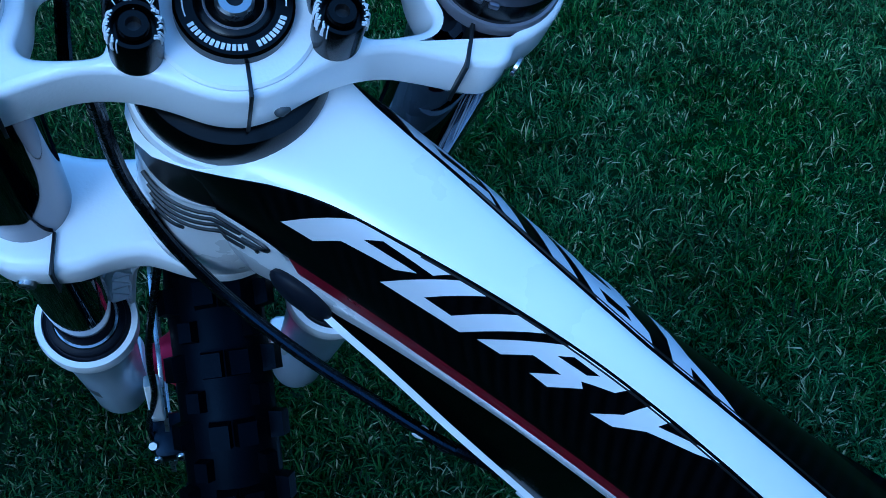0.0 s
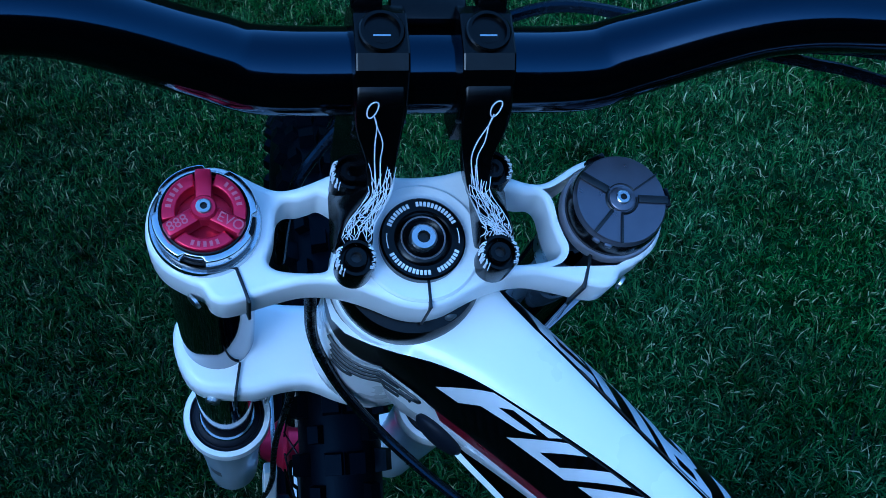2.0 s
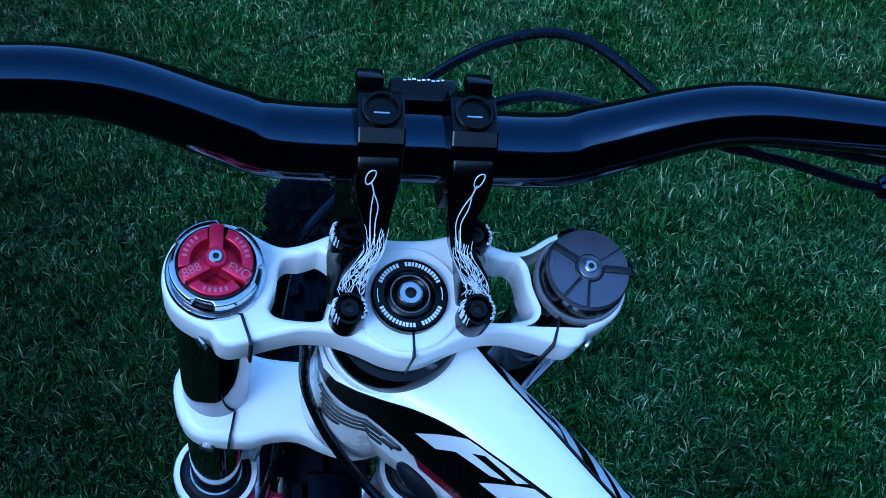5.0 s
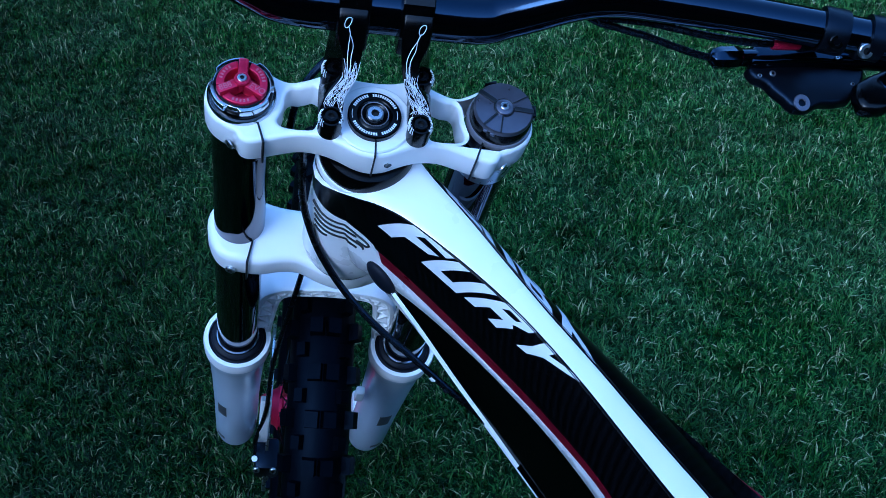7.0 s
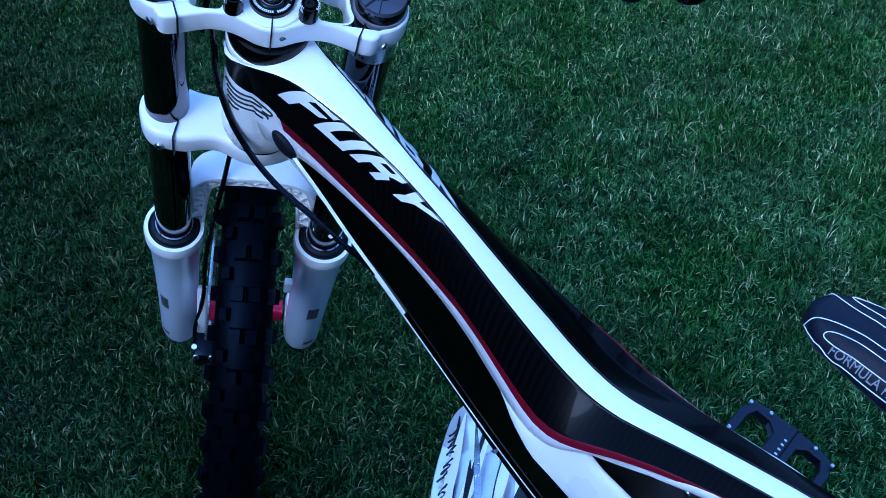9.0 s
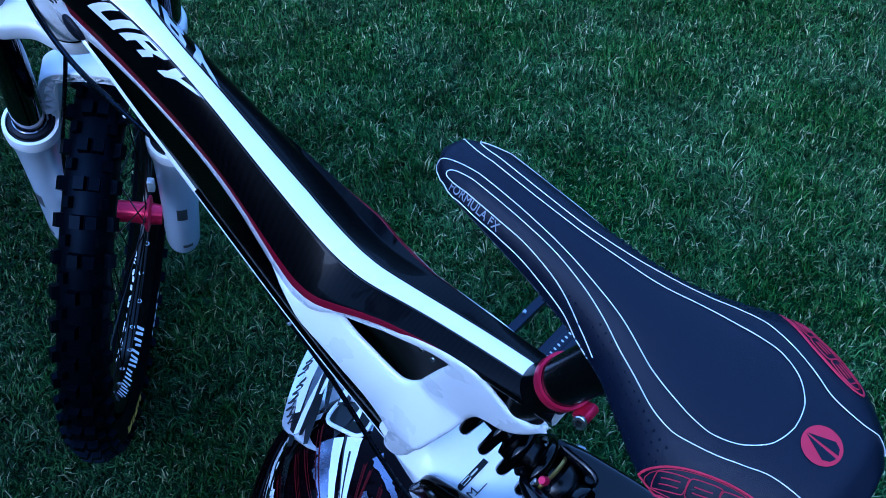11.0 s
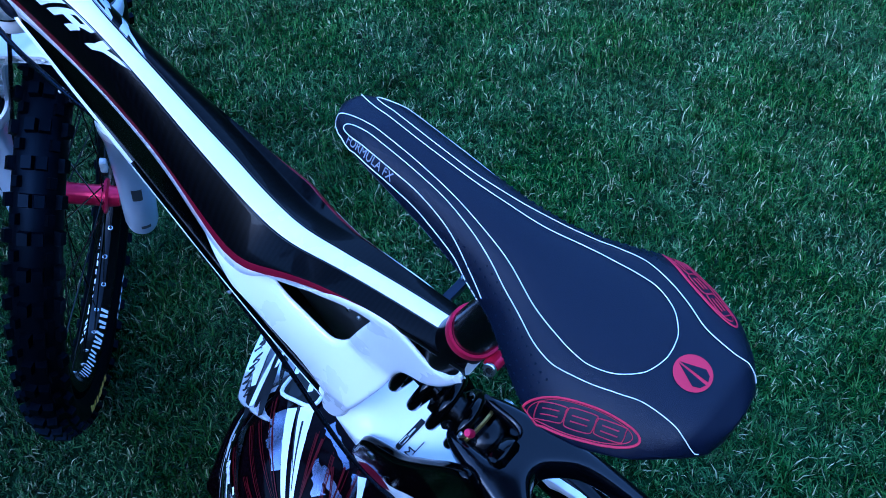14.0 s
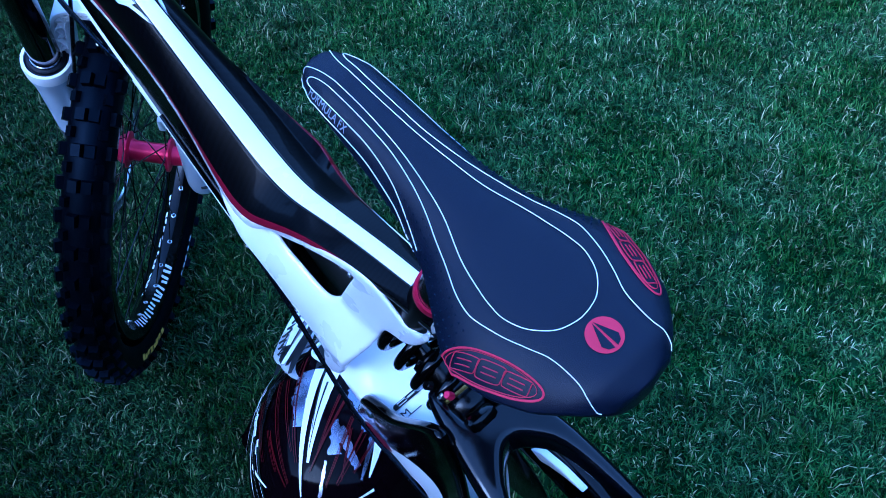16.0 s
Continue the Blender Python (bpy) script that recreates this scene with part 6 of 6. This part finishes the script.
# ---- helmet
def build_helmet():
    centre = Vector((0.230, -0.030, 0.150))
    at = Matrix.Translation(centre * K)
    helmet = thing("helmet", "glossy full-face helmet in black, white and red, lying on the grass", "helmet", Matrix.Translation((centre.x * K, centre.y * K, 0)))
    size = (0.145, 0.180, 0.155)

    def on_shell(lon, lat, out=0.0):
        """lon 0 ahead, positive to the left; lat from the equator up."""
        c = math.cos(lat)
        k = 1 + out
        return Vector((-size[0] * k * math.sin(lon) * c, size[1] * k * math.cos(lon) * c, size[2] * k * math.sin(lat)))
    bm = bmesh.new()
    rings = []
    for lat in np.linspace(-1.2, 1.5, 26):
        rings.append([on_shell(2 * math.pi * k / 56, lat, 0.012 * math.sin(6 * math.pi * k / 56) * math.cos(lat)) for k in range(56)])
    skin(bm, rings)
    shell = part("shell", bm, HELMET_BLACK, helmet, "glossy black helmet shell", at)
    rng = random.Random(11)

    def streak(a, b, w0, w1, mat, name, label, out=0.016, ragged=0.0, steps=14):
        """A tapered patch over the shell from direction a to direction b."""
        a, b = Vector(a).normalized(), Vector(b).normalized()
        across = a.cross(b).normalized()
        bm = bmesh.new()
        rows = []
        for i in range(steps + 1):
            f = i / steps
            m = a.slerp(b, f)
            w = w0 + (w1 - w0) * f
            row = []
            for g in (-1, -0.4, 0.4, 1):
                q = (m + across * (w * g * (1 + ragged * rng.uniform(-1, 1)))).normalized()
                row.append(Vector([q[j] * size[j] * (1 + out) for j in range(3)]))
            rows.append(row)
        skin(bm, rows, closed=False, caps=False)
        part(name, bm, mat, shell, label)

    # white flashes: two blades down the middle, bands round the brow, points at the sides
    for a, b, w0, w1 in (((-0.212, 0.107, 0.971), (-0.151, -0.797, 0.584), 0.048, 0.006), ((-0.068, 0.102, 0.992), (-0.120, -0.617, 0.778), 0.072, 0.012),
                         ((-0.431, 0.397, 0.810), (-0.784, 0.335, 0.523), 0.045, 0.050), ((-0.784, 0.335, 0.523), (-0.860, 0.100, 0.500), 0.050, 0.045), ((-0.860, 0.100, 0.500), (-0.793, -0.222, 0.567), 0.045, 0.030), ((-0.793, -0.222, 0.567), (-0.707, -0.463, 0.535), 0.030, 0.008),
                         ((-0.905, 0.091, 0.415), (-0.948, -0.152, 0.280), 0.016, 0.010), ((0.472, -0.373, 0.799), (0.430, -0.613, 0.662), 0.043, 0.007), ((-0.741, -0.512, 0.434), (-0.523, -0.704, 0.480), 0.018, 0.006), ((0.479, -0.662, 0.577), (0.306, -0.775, 0.553), 0.012, 0.005),
                         ((0.55, 0.30, 0.78), (0.88, -0.10, 0.45), 0.08, 0.01)):
        streak(a, b, w0, w1, WHITE, "flash", "white pointed flash", 0.018, 0.05)
    # ragged foil panels between them
    for a, b, w0, w1 in (((-0.334, 0.097, 0.938), (-0.290, -0.140, 0.946), 0.060, 0.105), ((-0.295, -0.130, 0.946), (-0.287, -0.381, 0.879), 0.110, 0.045), ((0.068, -0.317, 0.946), (0.112, -0.551, 0.827), 0.028, 0.055), ((0.114, -0.376, 0.920), (0.329, -0.585, 0.741), 0.045, 0.032),
                         ((-0.684, 0.096, 0.723), (-0.651, -0.479, 0.589), 0.055, 0.018), ((0.416, -0.369, 0.831), (0.369, -0.647, 0.667), 0.034, 0.010), ((0.044, -0.596, 0.802), (0.021, -0.807, 0.590), 0.014, 0.014), ((0.148, -0.048, 0.988), (0.346, -0.349, 0.871), 0.057, 0.022), ((-0.50, 0.55, 0.68), (-0.72, 0.36, 0.58), 0.10, 0.06)):
        streak(a, b, w0, w1, FOIL, "foil_panel", "ragged violet-silver foil panel", 0.015, 0.30)
    for a, b in (((-0.15, 0.15, 0.98), (-0.13, -0.40, 0.90)), ((-0.091, -0.023, 0.996), (-0.124, -0.525, 0.842)), ((-0.55, 0.25, 0.80), (-0.72, 0.02, 0.70)), ((-0.45, 0.28, 0.85), (-0.66, 0.10, 0.74))):
        streak(a, b, 0.010, 0.003, INK_AND_SHADE, "dark_streak", "dark pointed streak", 0.0195)
    # long red scratches, fine ones beside each
    for a, b in (((-0.611, 0.056, 0.790), (-0.298, -0.730, 0.615)), ((-0.523, 0.045, 0.851), (-0.302, -0.546, 0.782)), ((0.061, -0.127, 0.990), (-0.039, -0.539, 0.841)), ((0.105, -0.164, 0.981), (-0.099, -0.674, 0.732)), ((0.322, -0.338, 0.885), (0.158, -0.712, 0.684)), ((0.222, -0.285, 0.932), (0.072, -0.748, 0.660)),
                 ((-0.565, -0.362, 0.742), (-0.425, -0.644, 0.636)), ((-0.394, 0.257, 0.882), (-0.228, -0.613, 0.757)), ((0.214, -0.361, 0.908), (0.198, -0.679, 0.707)), ((-0.555, -0.399, 0.730), (-0.309, -0.742, 0.595)), ((0.52, -0.10, 0.84), (0.30, -0.62, 0.72)), ((-0.76, -0.05, 0.64), (-0.60, -0.55, 0.58))):
        for k in range(3):
            off = Vector([rng.uniform(-0.035, 0.035) if k else 0.0 for j in range(3)])
            streak(Vector(a) + off, Vector(b) + off * 0.5, 0.007 if k == 0 else rng.uniform(0.002, 0.004), 0.002, DEEP_RED, "red_scratch", "thin dark red streak", 0.0162 + 0.0003 * k)
    # fine white and silver needles fanning over the edge
    for k in range(14):
        lon = 1.15 + 0.075 * k
        a = Vector((-math.sin(lon), math.cos(lon), 0.75 - 0.02 * (k % 4)))
        b = Vector((-math.sin(lon + 0.35), math.cos(lon + 0.35) - 0.35, 0.42 - 0.05 * (k % 3)))
        streak(a, b, 0.030 if k % 2 else 0.018, 0.003, (WHITE, CHROME, WHITE, FOIL)[k % 4], "needle", "slim pointed silver flash", 0.0175 + 0.0005 * (k % 3))
    # peak ahead of the shell
    loop = [(-0.114, 0.012), (-0.123, 0.05), (-0.121, 0.12), (-0.110, 0.19), (-0.094, 0.250), (-0.06, 0.276), (0, 0.284), (0.06, 0.276), (0.094, 0.250), (0.110, 0.19), (0.121, 0.12), (0.123, 0.05), (0.114, 0.012), (0.06, -0.04), (0, -0.06), (-0.06, -0.04)]
    loop = [p[:2] for p in smooth_line([(a, b, 0) for a, b in loop], 4, True)]
    peak = plate([loop], -0.003, 0.003, 0.0015, lambda a, b, c: Vector((a, 0.045 + b, 0.128 + c - 2.6 * a * a - 0.18 * max(0, b) + 0.02)))
    peak = part("peak", peak, PEAK_GREY, helmet, "chrome and white helmet peak with brush lettering", at)
    def on_peak(a, b, out=0.0):
        return Vector((a, 0.045 + b, 0.1512 + out - 2.6 * a * a - 0.18 * max(0, b)))

    # a running script along the edge, too small to read
    for b0, b1, n in ((0.015, 0.105, 6), (0.118, 0.152, 3), (0.164, 0.214, 4)):
        wave = []
        for k in range(n * 8 + 1):
            f = k / (n * 8)
            b = b0 + (b1 - b0) * f + 0.0045 * math.sin(2 * math.pi * n * f + 1.2)
            edge = interp(b, [(-0.03, -0.116), (0.05, -0.125), (0.12, -0.121), (0.19, -0.110), (0.25, -0.094)])
            tall = 0.0048 + 0.0032 * math.sin(5.3 * n * f + b0 * 90)
            wave.append(on_peak(edge + 0.0135 + tall * math.cos(2 * math.pi * n * f), b, 0.0022))
        part("print_stroke", sweep(wave, [0.0012 + 0.0006 * math.sin(k * 1.9) for k in range(len(wave))], 6), INK_AND_SHADE, peak, "black running brush stroke")
    # needles fanning back from the front edge
    for k in range(26):
        bm = bmesh.new()
        rows = []
        start = -0.086 + 0.0072 * k + rng.uniform(-0.003, 0.003)
        run = rng.uniform(0.12, 0.27)
        first = rng.uniform(-0.03, 0.25 - run)
        slant = rng.uniform(-0.05, 0.02)
        wide = rng.uniform(0.004, 0.0095)
        for f in np.linspace(0, 1, 8):
            b = first + run * f
            a = max(-0.100, min(0.108, start + slant * (1 - f)))
            w = wide * math.sin(math.pi * min(0.97, 0.12 + 0.85 * f)) * (1 - 0.3 * f) + 0.0004
            rows.append([on_peak(a + g * w, b, 0.0007 + 0.0003 * (k % 4)) for g in (-1, 0, 1)])
        skin(bm, rows, closed=False, caps=False)
        part("flash", bm, (INK_AND_SHADE, WHITE, INK_AND_SHADE, CHROME, INK_AND_SHADE, WHITE)[k % 6], peak, "pointed flash")
    # chin bar and trim
    chin = smooth_line([(-0.145, 0.02, -0.06), (-0.13, 0.15, -0.075), (-0.07, 0.225, -0.08), (0, 0.24, -0.08), (0.07, 0.225, -0.08), (0.13, 0.15, -0.075), (0.145, 0.02, -0.06)], 6)
    part("chin_bar", sweep(chin, 0.034, 16, flat=1.3), HELMET_BLACK, helmet, "glossy black chin bar", at)
    def vent_at(t, r, out):
        c, d = math.cos(t), math.sin(t)
        e = (abs(c) ** 4 + abs(d) ** 4) ** -0.25 * r
        q = (Vector((-0.15, 0.34, 0.93)) + Vector((0.20, -0.12, 0.03)) * c * e + Vector((-0.06, -0.16, 0.05)) * d * e).normalized()
        return Vector([q[j] * size[j] * (1 + out) for j in range(3)])
    turns = np.linspace(0, 2 * math.pi, 28, endpoint=False)
    part("vent_frame", sweep([vent_at(t, 1.0, 0.03) for t in turns], 0.0030, 8, loop=True), WHITE, shell, "bright vent surround")
    bm = bmesh.new()
    bm.faces.new([bm.verts.new(vent_at(t, 0.97, 0.026)) for t in turns])
    part("vent", bm, INK_AND_SHADE, shell, "dark vent")


build_helmet()

# ---- prints on rim and tyre of the front wheel, put on last
side_print(front_rim, PINSTRIPE, 0.2768, 0.2862, 0.0112, 0.0224, -157, -110, 17, 0.48, "worn white printed bar", 3)
side_print(front_rim, PINSTRIPE, 0.2790, 0.2870, -0.0066, -0.0120, -128, -80, 14, 0.6, "worn white printed bar", 4)
side_print(front_tyre, YELLOW, 0.3280, 0.3390, 0.0322, 0.0336, -158, -132, 8, 0.75, "yellow printed bar", 6)
side_print(front_tyre, PINSTRIPE, 0.3270, 0.3330, 0.0322, 0.0332, -108, -92, 5, 0.6, "small white printed bar", 7)
